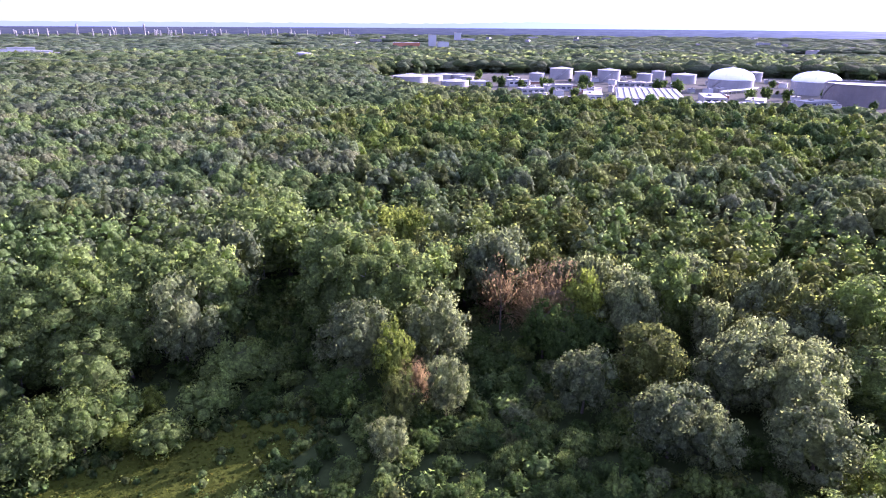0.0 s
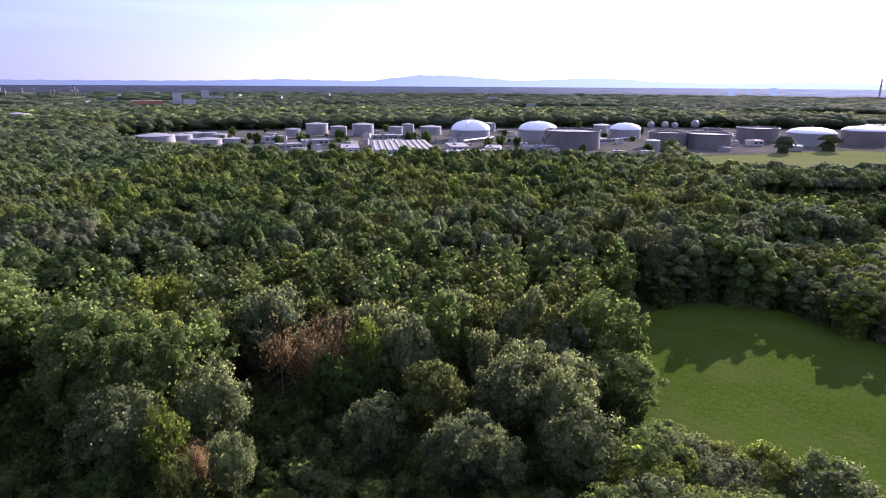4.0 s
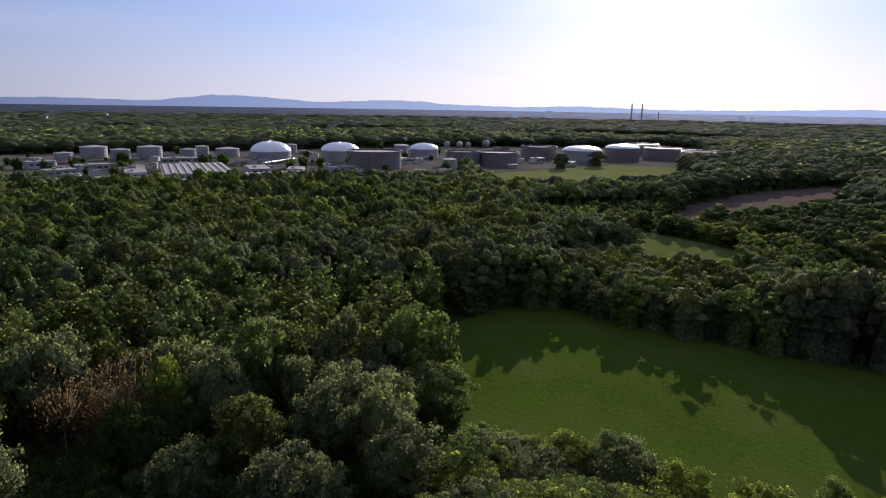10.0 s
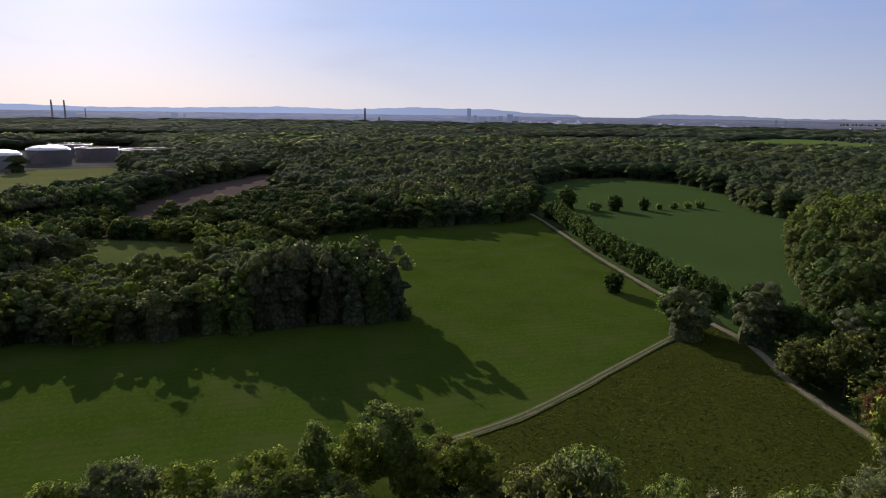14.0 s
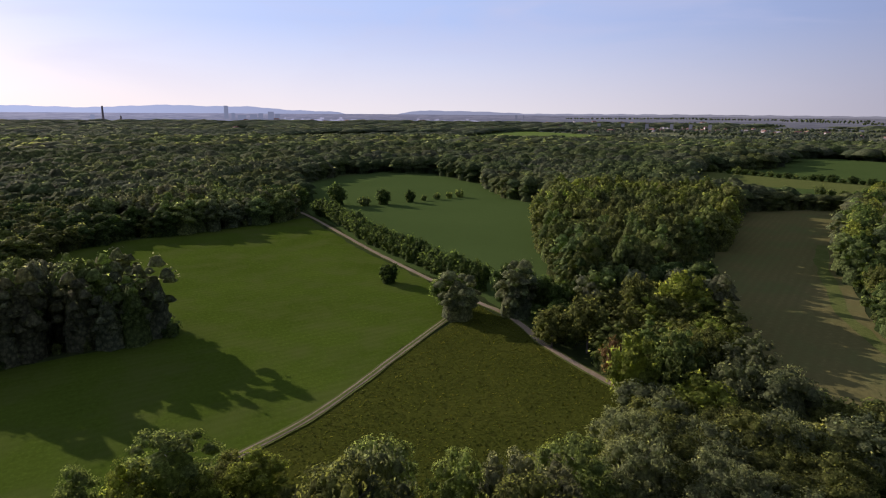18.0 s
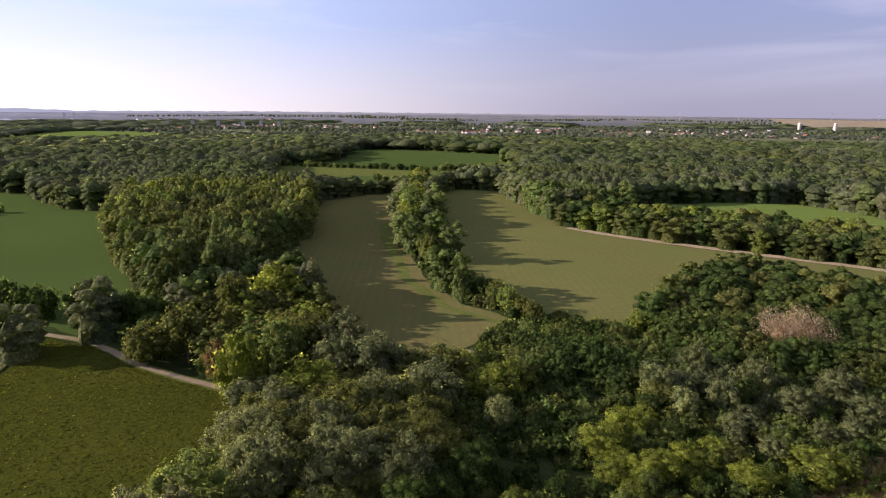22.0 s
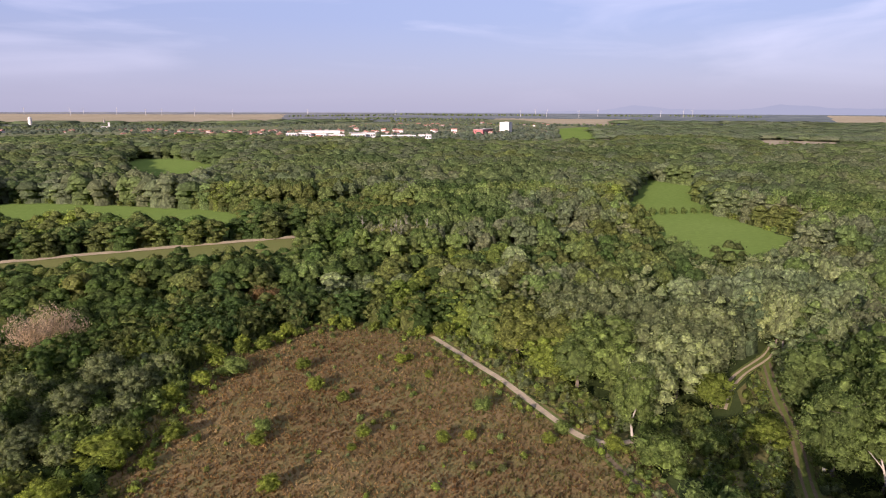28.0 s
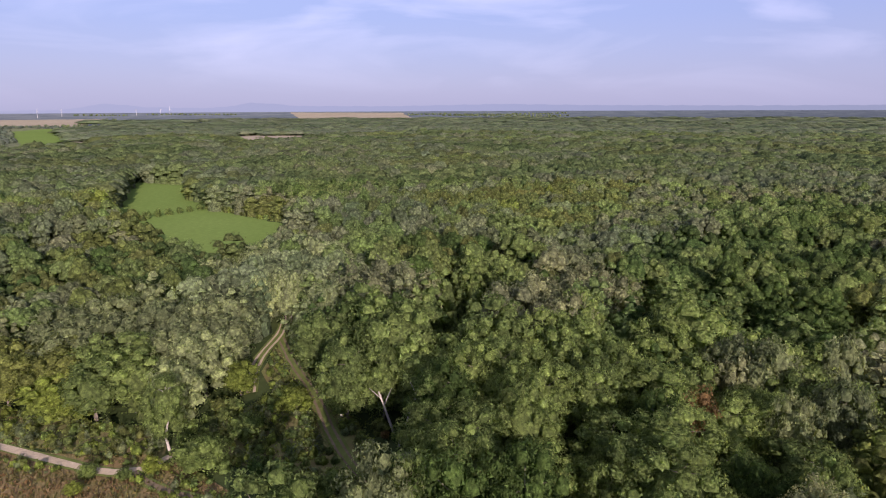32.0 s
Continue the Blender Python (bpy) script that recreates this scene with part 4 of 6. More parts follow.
# the avenue: a row of round trees on the field's side of the road
aven = smooth_line([(428, -53), (385, -62), (324, -68), (279, -77), (240, -86), (224, -90)], 7.0)
for q in aven:
    tree(OAK, q.x + tree_rng.uniform(-1, 1), q.y + tree_rng.uniform(-1, 1), tree_rng.uniform(10, 12.5), tree_rng.uniform(8.6, 10.6), tree_rng,
         "round dark green avenue tree beside the gravel road", "avenue trees", "avenue_tree")
for x, y, h, w in ((208, -94, 14, 10), (199, -97, 15, 11), (190, -101, 14, 10), (181, -104, 13, 10), (172, -98, 10, 8)):
    tree(OAK, x, y, h, w, tree_rng, "round dark green avenue tree beside the gravel road", "avenue trees", "avenue_tree")
# bushes in the crop field and across the forest meadow
for x, y, h, w in ((470, -72, 15, 15), (462, -91, 6, 10), (464, -106, 11, 12), (470, -129, 9, 9), (475, -142, 4, 5), (479, -154, 5, 6), (483, -166, 5, 6), (487, -176, 6, 8)):
    tree(OAK if h > 7 else SHRUB, x, y, h, w, tree_rng, "lone dark bush in a row across the green field", "field bushes", "field_bush")
for k in range(7):
    tree(SHRUB, -329 - 47 * k / 6, -295 + 14 * k / 6, tree_rng.uniform(3.5, 5), tree_rng.uniform(4, 6), tree_rng, "small round bush in a row across the meadow", "meadow bushes", "meadow_bush")
# the hedgerow between the sown fields
for q in smooth_line(HEDGEROW, 6.0):
    for side in (-1, 1):
        far = q.y < -280
        sp = tree_rng.choice((OLIVE, OAK, OLIVE, LIME, POPLAR))
        h = tree_rng.uniform(9, 14) if not far else tree_rng.uniform(13, 19)
        if q.y > -235:
            sp, h = tree_rng.choice((SHRUB, OAK, OLIVE)), tree_rng.uniform(4, 9)
        off = side * tree_rng.uniform(1.5, 6.5)
        tree(sp, q.x + off * 0.8, q.y - off * 0.6, h, h * tree_rng.uniform(0.65, 0.85), tree_rng, "bushy hedgerow tree between two sown fields", "hedgerow trees", "hedgerow_tree")
# yellow-green bushes fringing the heath
for q in smooth_line([(0, -128), (-14, -158), (-36, -182), (-62, -192), (-84, -180), (-97, -162)], 3.2):
    h = tree_rng.uniform(1.8, 5.0)
    tree(tree_rng.choice((SHRUB, LIME, LIME, LIME)), q.x + tree_rng.uniform(-5, 7), q.y + tree_rng.uniform(-3, 9), h, h * 1.05, tree_rng, "yellow-green bush at the edge of the heath", "heath bushes", "heath_bush")
# clipped hedges between the far crop fields
for line in ([(405, -400), (345, -452), (300, -505)], [(640, -548), (505, -592), (430, -630), (365, -745)], [(415, -488), (380, -545), (325, -562)]):
    for q in smooth_line(line, 9.0):
        h = tree_rng.uniform(4, 8)
        tree(tree_rng.choice((SHRUB, OAK)), q.x, q.y, h, h * 1.5, tree_rng, "low dark hedge bush between crop fields", "field hedges", "hedge_bush")
# scattered low bushes on the heath
for k in range(34):
    x, y = tree_rng.uniform(-92, -5), tree_rng.uniform(-185, -80)
    if inside(K_HEATH, x, y):
        h = tree_rng.uniform(1.4, 3.6)
        tree(tree_rng.choice((LIME, LIME, SHRUB)), x, y, h, h * 1.2, tree_rng, "small yellow-green bush on the brown heath", "heath bushes", "heath_bush")

# regions of other growth: centre, radius, height, part of the ground left bare, species
REGIONS = [(25, -70, 32, 4.5, 0.1, (SHRUB, OAK, LIME)), (5, -128, 24, 2.8, 0.3, (LIME, SHRUB, LIME)), (36, -122, 16, 4.5, 0.0, (LIME, LIME, SHRUB)), (10, -164, 26, 4.6, 0.05, (WILLOW, WILLOW, SHRUB)), (30, -160, 11, 7, 0, (WILLOW, WILLOW, OAK)), (66, -114, 14, 5, 0.0, (OAK, SHRUB, SILVER)), (15, -225, 45, 9.5, 0.0, (OAK, OLIVE, OAK)), (-45, -188, 14, 3.0, 0.1, (LIME, LIME, SHRUB)), (-40, 82, 38, 3.2, 0.15, (SHRUB, OAK, OAK)),
           (-60, -225, 58, 9.5, 0.0, (OAK, OAK, OLIVE)), (-125, -190, 42, 12, 0.0, (OLIVE, OAK, LIME)), (275, 62, 52, 11, 0.0, (OAK, OLIVE)), (352, 75, 50, 12, 0.0, (OAK, OLIVE)), (-20, 120, 24, 5, 0.1, (SHRUB, OAK)), (15, 100, 30, 3.6, 0.05, (OAK, OAK, SHRUB)),
           (272, 118, 40, 9, 0.1, (OLIVE, LIME, SHRUB)), (-112, -62, 26, 4.2, 0.2, (SHRUB, LIME, RUST)), (-88, -56, 24, 3.2, 0.12, (SHRUB, LIME, OAK, OLIVE)), (-105, -105, 16, 7, 0.3, (LIME, SHRUB)),
           (88, 50, 34, 10, 0.0, (LIME, POPLAR, WILLOW)), (102, 0, 20, 4.5, 0.2, (LIME, OLIVE, SHRUB)), (88, -90, 26, 10, 0.0, (WILLOW, OLIVE, OLIVE, WILLOW)), (70, -188, 16, 4.5, 0.0, (OAK, OLIVE)), (56, -110, 18, 2.4, 0.1, (OAK, OAK, OAK, SHRUB)), (52, -132, 14, 3.2, 0.05, (OAK, SHRUB, OAK)), (98, -50, 16, 3.0, 0.5, (SHRUB, LIME)), (94, -118, 16, 8, 0.0, (WILLOW, OLIVE)), (28, -268, 30, 11, 0.0, (OAK, OLIVE, OAK)), (-12, -262, 26, 13, 0.0, (OAK, OAK, OLIVE)), (-45, -250, 34, 13, 0.0, (OAK, OLIVE, OAK)), (-78, -236, 24, 11.5, 0.0, (OAK, OAK, POPLAR)), (150, -118, 30, 13, 0.0, (OLIVE, LIME, OLIVE)),
           (46, 98, 28, 3.6, 0.05, (OAK, SHRUB, OAK, WILLOW)), (74, 118, 16, 15, 0.0, (WILLOW, OLIVE)), (120, -385, 50, 13, 0.0, (OAK, OLIVE, LIME)), (40, -385, 60, 12, 0.0, (OAK, OLIVE, LIME)), (-50, -360, 70, 12, 0.0, (OAK, OLIVE)), (-130, -340, 50, 13, 0.0, (OAK, OLIVE)), (400, -450, 90, 13, 0.0, (OAK, OLIVE)), (330, 200, 70, 9, 0.05, (OLIVE, LIME, OAK)), (215, 120, 45, 13, 0.0, (OLIVE, LIME, WILLOW)), (440, 160, 80, 12, 0.0, (OAK, OLIVE)), (520, -60, 90, 16, 0.0, (OAK, OLIVE)),
           (-40, -530, 60, 22, 0.0, (GREY, GREY, POPLAR)), (130, 145, 22, 15, 0.0, (POPLAR, WILLOW)), (-188, -112, 46, 18, 0.0, (SILVER, POPLAR, WILLOW, SILVER)), (-190, -160, 40, 16, 0.0, (OLIVE, POPLAR, OAK)), (-120, -142, 30, 11, 0.0, (OLIVE, LIME, POPLAR)),
           (-180, -30, 60, 22, 0.0, (POPLAR, POPLAR, OAK, POPLAR)), (-112, -8, 34, 18, 0.0, (POPLAR, POPLAR, OAK)), (203, 48, 32, 22.5, 0.0, (GREY, POPLAR)), (260, -170, 90, 21, 0.0, (OLIVE, POPLAR, OLIVE)),
           (330, -250, 80, 22, 0.0, (OLIVE, LIME, OLIVE)), (-70, 140, 60, 21, 0.0, (POPLAR, POPLAR, WILLOW)), (60, 220, 90, 19, 0.0, (POPLAR, OLIVE, WILLOW)),
           (-345, -222, 34, 13, 0.0, (GREY, OLIVE, OLIVE)), (-128, -262, 20, 14, 0.1, (GREY, OLIVE, OLIVE)), (-262, -137, 18, 14, 0.0, (GREY, OLIVE)), (-205, -215, 22, 15, 0.0, (GREY, OLIVE, GREY)), (100, 400, 160, 19, 0.0, (OAK, OLIVE, LIME)),
           (-40, 112, 13, 3.5, 0.1, (SHRUB, OAK)), (-42, 128, 13, 3.8, 0.1, (SHRUB, OAK)), (-41, 146, 11, 4.0, 0.1, (OAK, SHRUB)), (-43, 162, 9, 5.0, 0.1, (OAK, SHRUB)), (-63, 95, 14, 4.5, 0.15, (LIME, SHRUB, LIME)),
           (-109, -88, 9, 15, 0.0, (SILVER, SILVER)), (-168, -112, 16, 17, 0.0, (SILVER, SILVER, WILLOW)), (-203, -124, 14, 16, 0.0, (SILVER, WILLOW)), (-172, -64, 17, 19, 0.0, (GREY, GREY)), (-208, -12, 20, 19, 0.0, (GREY, GREY, OLIVE)),
           (-128, -154, 24, 15, 0.0, (GREY, OLIVE, POPLAR)), (-98, -110, 9, 9, 0.0, (OLIVE, LIME)), (-185, 36, 34, 17, 0.0, (OAK, OAK, POPLAR)), (-240, 50, 40, 18, 0.0, (OAK, OAK, POPLAR)), (-230, -60, 26, 18, 0.0, (OAK, OLIVE, OAK)),
           (-80, -207, 14, 9, 0.0, (SILVER, WILLOW)), (-103, -196, 12, 9, 0.0, (LIME, WILLOW, LIME)), (-51, -174, 8, 4, 0.0, (LIME, LIME)), (-130, -184, 18, 14, 0.0, (SILVER, OLIVE, SILVER)),
           (-104, -64, 19, 2.6, 0.3, (SHRUB, LIME, OLIVE)), (-101, -46, 14, 2.4, 0.4, (SHRUB, LIME, RUST)), (-92, -60, 14, 2.2, 0.4, (SHRUB, LIME, OLIVE)), (-150, -88, 8, 2.5, 0.5, (LIME, SHRUB)),
           (88, -170, 13, 4.2, 0.0, (OAK, OAK, SHRUB)), (92, -140, 10, 4.5, 0.0, (OAK, LIME, SHRUB))]
SCRUB_LAND = [(112, -95), (100, -122), (95, -140), (92, -183), (60, -192), (56, -221), (59, -263), (34, -293), (-9, -272), (-78, -256), (-112, -225), (-100, -165), (-54, -198), (-28, -184),
              (-6, -150), (4, -118), (0, -85), (30, -58), (70, -46), (90, -55)]
DEFAULT = (OAK, POPLAR, OAK, POPLAR, POPLAR, GREY, WILLOW, POPLAR, OLIVE, OLIVE, LIME)
COLOURS = np.array([s[2] for s in SPECIES])


def scatter(r0, r1, spacing, seed):
    """Tree places in a ring of woodland: a jittered grid without the open ground."""
    rng = np.random.default_rng(seed)
    k = np.arange(-r1, r1, spacing)
    x, y = [q.ravel() for q in np.meshgrid(k, k)]
    x, y = x + rng.uniform(-0.45, 0.45, x.size) * spacing, y + rng.uniform(-0.45, 0.45, y.size) * spacing
    r = np.hypot(x, y)
    ok = (r >= r0) & (r < r1)
    x, y = x[ok], y[ok]
    open_ = np.zeros(x.size, bool)
    for poly in ALL_OPEN:
        open_ |= inside(poly, x, y)
    if r0 < 500:
        for line, width in TRACKS:
            open_ |= near_line(line, x, y) < width / 2 + (3.4 if line is GLADE_TRACK or line is FOREST_TRACK else 1.4)
        open_ |= near_line(AVENUE_ROAD[:6], x, y) < 9
        open_ |= near_line(FOREST_RIDE, x, y) < 4.5
        open_ |= inside(POPLAR_GAP, x, y)
        for a, b, w in placed:
            open_ |= np.hypot(x - a, y - b) < w * 0.42
        open_ |= near_line(HEDGEROW, x, y) < 8
    x, y = x[~open_], y[~open_]
    n = x.size
    # height, bareness and species by region
    wave = np.sin(x * 0.021 + 1.3 * np.sin(y * 0.013)) * np.sin(y * 0.018 + 1.1 * np.sin(x * 0.011))
    clump = np.sin(x * 0.16 + 1.9 * np.sin(y * 0.061)) * np.sin(y * 0.14 + 1.7 * np.sin(x * 0.073 + 1))
    h = 18.5 + 2.5 * wave + 2.2 * clump + rng.normal(0, 1.0, n)
    u = (np.sin(x * 0.017 + 2 + 2 * np.sin(y * 0.009)) + np.sin(y * 0.023 + 1 + 2 * np.sin(x * 0.012))) * 2.0 + 2.2 * np.sin(x * 0.083 + 1.6 * np.sin(y * 0.047)) * np.sin(y * 0.091 + 1.4 * np.sin(x * 0.052)) + rng.uniform(-0.9, 0.9, n)
    sp = np.array(DEFAULT)[np.clip(((u + 6) / 12 * len(DEFAULT)).astype(int), 0, len(DEFAULT) - 1)]
    keep = np.ones(n, bool)
    if r0 >= 1400:
        # open farmland between belts of lower trees
        keep &= np.sin(x * 0.0046 + 1.6 * np.sin(y * 0.0021)) * np.sin(y * 0.0053 + 1.4 * np.sin(x * 0.0027 + 2)) > np.where(((x < -600) & (y > 0.7 * x)) | ((r0 >= 2000) & (x > 0) & (y > -0.5 * x)), -2.0, -0.22)
        h *= 0.72
    m = inside(SCRUB_LAND, x, y)
    fine = np.sin(x[m] * 0.11 + 2 * np.sin(y[m] * 0.05)) * np.sin(y[m] * 0.13 + 1.5 * np.sin(x[m] * 0.06))
    h[m] = 6.2 + 2.0 * fine + rng.normal(0, 0.9, m.sum())
    sp[m] = np.array((OAK, OAK, OLIVE, OAK, SHRUB, LIME, LIME, SHRUB))[np.clip(((np.sin(x[m] * 0.07 + 1) + np.sin(y[m] * 0.09)) * 2 + 4 + rng.uniform(-1.5, 1.5, m.sum())).astype(int), 0, 7)]
    for cx, cy, rad, hh, bare, kinds in REGIONS:
        m = np.hypot(x - cx, y - cy) < rad * (1 + 0.2 * wave)
        h[m] = hh * (1 + rng.normal(0, 0.12, m.sum()))
        sp[m] = np.array(kinds)[rng.integers(0, len(kinds), m.sum())]
        keep[m] &= rng.uniform(size=m.sum()) > bare
    return x[keep], y[keep], np.clip(h[keep], 2, 25), sp[keep], rng


def woods(name, label, bands, templates, grey=()):
    """Joined woodland: every tree of a band is a turned and scaled copy of a crown, with its own leaf colour; grey
    mixes distance haze into that colour.
    """
    tris, cols, idx, softs, tones = [], [], [], [], []
    for r0, r1, spacing, seed, count, size, lobes in bands:
        x, y, h, sp, rng = scatter(r0, r1, spacing, seed) if spacing else templates
        # inside the wood only the tops show; at its edges the leaves reach down
        edge = np.full(x.size, not spacing)
        if spacing:
            for poly in ALL_OPEN:
                edge |= near_line(poly + poly[:1], x, y) < max(9.0, spacing * 2.0)
            edge |= r0 >= 1400
        more = 1.7 if lobes > 3 else 1
        temps = []
        for v in range(8):
            tall = (10, 20) if v < 6 else (10, 9)
            temps.append(crown_soup(900 + seed * 10 + v, *tall, 0.42 if v < 4 else 0.06, max(1, int(lobes * (1 if v < 4 else more))), int(count * (1 if v < 4 else more)), size, 0, (0.84 if lobes > 3 else 0.95) if spacing else 0.60, 0.86 if lobes > 5 else 1.0, 0.14, 0.07, 2))
        which = np.where(h < 10, rng.integers(6, 8, x.size), np.where(edge, rng.integers(4, 6, x.size), rng.integers(0, 4, x.size)))
        wide = (spacing * 1.5 if spacing else np.where(h < 10, h * 1.25, 12.0)) * rng.uniform(0.82, 1.2, x.size)
        if spacing and spacing < 10.5:
            wide = np.minimum(np.where(edge, wide * 1.3, wide), h * 1.25)
        turn = rng.uniform(0, 6.283, x.size)
        patch = np.sin(x * 0.031 + 2.1 * np.sin(y * 0.017)) * np.sin(y * 0.027 + 1.7 * np.sin(x * 0.019 + 1))
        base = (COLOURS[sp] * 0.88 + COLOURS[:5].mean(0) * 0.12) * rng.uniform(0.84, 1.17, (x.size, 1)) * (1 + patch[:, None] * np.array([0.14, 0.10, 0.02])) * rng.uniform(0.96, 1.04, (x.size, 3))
        # aerial haze of the far woods, painted into their leaf colour
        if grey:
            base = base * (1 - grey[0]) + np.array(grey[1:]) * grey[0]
        lift = rise(np.hypot(x, y))
        for v in range(8):
            m = which == v
            t, tn, tt = temps[v]
            c, s = np.cos(turn[m])[:, None, None], np.sin(turn[m])[:, None, None]
            sx = (wide[m] / 10)[:, None, None]
            px = (t[None, :, :, 0] * c - t[None, :, :, 1] * s) * sx + x[m][:, None, None]
            py = (t[None, :, :, 0] * s + t[None, :, :, 1] * c) * sx + y[m][:, None, None]
            pz = t[None, :, :, 2] * (h[m] / (20 if v < 6 else 9))[:, None, None] + lift[m][:, None, None]
            tris.append(np.stack([px, py, pz], -1).reshape(-1, 3, 3))
            c, s = np.cos(turn[m])[:, None, None], np.sin(turn[m])[:, None, None]
            softs.append(np.stack([tn[None, :, :, 0] * c - tn[None, :, :, 1] * s, tn[None, :, :, 0] * s + tn[None, :, :, 1] * c, np.broadcast_to(tn[None, :, :, 2], px.shape)], -1).reshape(-1, 3, 3))
            cols.append(np.repeat(base[m], len(t), 0))
            tones.append(np.tile(tt, m.sum()))
            idx.append(np.zeros(m.sum() * len(t), int))
        if r1 < 500:
            # stems: thin tapered three-sided trunks
            a = np.arange(3) * 2.094
            for k in range(3):
                k2 = (k + 1) % 3
                foot = lambda q: np.stack([x + 0.22 * np.cos(a[q]), y + 0.22 * np.sin(a[q]), np.zeros_like(x)], -1)
                top = np.stack([x, y, h * 0.6], -1)
                tris.append(np.stack([foot(k), foot(k2), top], 1))
                softs.append(np.repeat(np.repeat(np.array([[[math.cos(a[k] + 1.05), math.sin(a[k] + 1.05), 0.05]]]), 3, 1), x.size, 0))
                cols.append(np.repeat(np.array([[0.1, 0.09, 0.07]]), x.size, 0))
                idx.append(np.ones(x.size, int))
                tones.append(np.ones(x.size))
    tri, col, ind = np.vstack(tris), np.vstack(cols), np.concatenate(idx)
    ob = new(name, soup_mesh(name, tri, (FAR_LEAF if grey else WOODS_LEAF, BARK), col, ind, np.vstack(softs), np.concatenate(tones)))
    return tagged(ob, label, "woodland", kind="stuff")


# nearest ring: single trees where the drone looks down on them, the rest joined
x, y, h, sp, rng = scatter(74, 205, 8.9, 11)
x2, y2, h2, sp2, rng = scatter(74, 205, 5.0, 12)
tall, low_ = h >= 11.5, h2 < 11.5
x, y, h, sp = [np.concatenate([a[tall], b[low_]]) for a, b in ((x, x2), (y, y2), (h, h2), (sp, sp2))]
az = np.degrees(np.arctan2(x, y))
seen = (az > -36) | (az < -69)
order = np.argsort(np.hypot(x, y) + np.where(seen, 0, 1000))
single = np.zeros(x.size, bool)
tally = [0] * 11
for i in order:
    k = int(sp[i])
    if seen[i] and tally[k] < (150 if k != SHRUB else 110) and single.sum() < 600:
        tally[k] += 1
        single[i] = True
        tree(k, float(x[i]), float(y[i]), float(h[i]), float((max(9.5, h[i] * 0.6) if h[i] > 12 else h[i] * 1.1) * tree_rng.uniform(0.8, 1.3)), tree_rng, group="trees of the near wood")
rest = ~single
woods("woodland", "mixed green riverside woodland seen from above", [(205, 330, 6.8, 21, 64, 0.40, 11), (330, 480, 7.6, 22, 26, 0.58, 8)], None)
if rest.any():
    woods("woodland", "remaining mixed green woodland of the near ring", [(74, 205, 0, 23, 110, 0.40, 12)], (x[rest], y[rest], h[rest], sp[rest], rng))
# the last argument is the share and colour of haze painted into the leaves
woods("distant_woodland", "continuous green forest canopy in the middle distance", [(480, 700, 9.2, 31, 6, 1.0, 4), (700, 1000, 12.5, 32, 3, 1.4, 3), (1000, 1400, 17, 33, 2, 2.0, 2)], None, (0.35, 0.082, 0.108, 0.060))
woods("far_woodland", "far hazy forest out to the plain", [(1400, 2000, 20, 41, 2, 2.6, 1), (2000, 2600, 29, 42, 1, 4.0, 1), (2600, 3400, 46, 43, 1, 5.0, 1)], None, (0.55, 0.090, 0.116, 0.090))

# bushes and saplings under and between the near trees
x, y, h, sp, rng = scatter(70, 190, 4.3, 61)
m = (np.degrees(np.arctan2(x, y)) > -38) | (np.degrees(np.arctan2(x, y)) < -67)
x, y = x[m], y[m]
woods("undergrowth", "dense green bushes and saplings between the trees", [(70, 190, 0, 62, 38, 0.85, 5)],
      (x, y, rng.uniform(1.8, 4.2, x.size), rng.choice((SHRUB, OAK, OAK, OLIVE, SHRUB), x.size), rng))

# shrubs that close the woods' edges towards the fields
sx, sy = [], []
for poly in (A_MEADOW, C_CROP, D_FIELD, E_FIELD, G_FIELD, M_MEADOW, SMALL_MEADOW, TANK_BANK, BROWN_FIELDS[0]):
    for (xa, ya), (xb, yb) in zip(poly, poly[1:] + poly[:1]):
        n_ = max(2, int(math.hypot(xb - xa, yb - ya) / 2.6))
        k = rng.uniform(0, 1, n_)
        sx.append(xa + (xb - xa) * k + rng.uniform(-5, 5, n_))
        sy.append(ya + (yb - ya) * k + rng.uniform(-5, 5, n_))
sx, sy = np.concatenate(sx), np.concatenate(sy)
m = np.hypot(sx, sy) < 620
for poly in ALL_OPEN:
    m &= ~inside(poly, sx, sy)
for line, width in TRACKS:
    m &= near_line(line, sx, sy) > width / 2 + 3
sx, sy = sx[m], sy[m]
woods("edge_shrubs", "dense green shrubs along the edges of the woods", [(70, 190, 0, 68, 22, 1.1, 5)],
      (sx, sy, rng.uniform(1.6, 4.6, sx.size), rng.choice((SHRUB, OAK, OLIVE, OLIVE, LIME, OAK), sx.size), rng))

# low scrub right under the drone
x, y, h, sp, rng = scatter(3, 72, 6.5, 66)
woods("low_scrub", "low green bushes and young trees", [(3, 72, 0, 67, 40, 1.0, 5)], (x, y, rng.uniform(2.0, 5.0, x.size), rng.choice((SHRUB, OAK, OLIVE, POPLAR), x.size), rng))

# tall herbs in the glade and along the heath's edge
gx, gy = rng.uniform(-175, -80, 5200), rng.uniform(-164, -35, 5200)
m = inside(FORK_GLADE, gx, gy) | inside(HEATH_VERGE, gx, gy)
for line, width in TRACKS[3:]:
    m &= near_line(line, gx, gy) > width / 2 + 0.8
gx, gy = gx[m], gy[m]
woods("tall_herbs", "tall yellow-green herbs beside the forest tracks", [(70, 190, 0, 63, 16, 1.5, 3)],
      (gx, gy, rng.uniform(0.7, 2.2, gx.size), rng.choice((SHRUB, LIME, OLIVE, WILLOW), gx.size), rng))

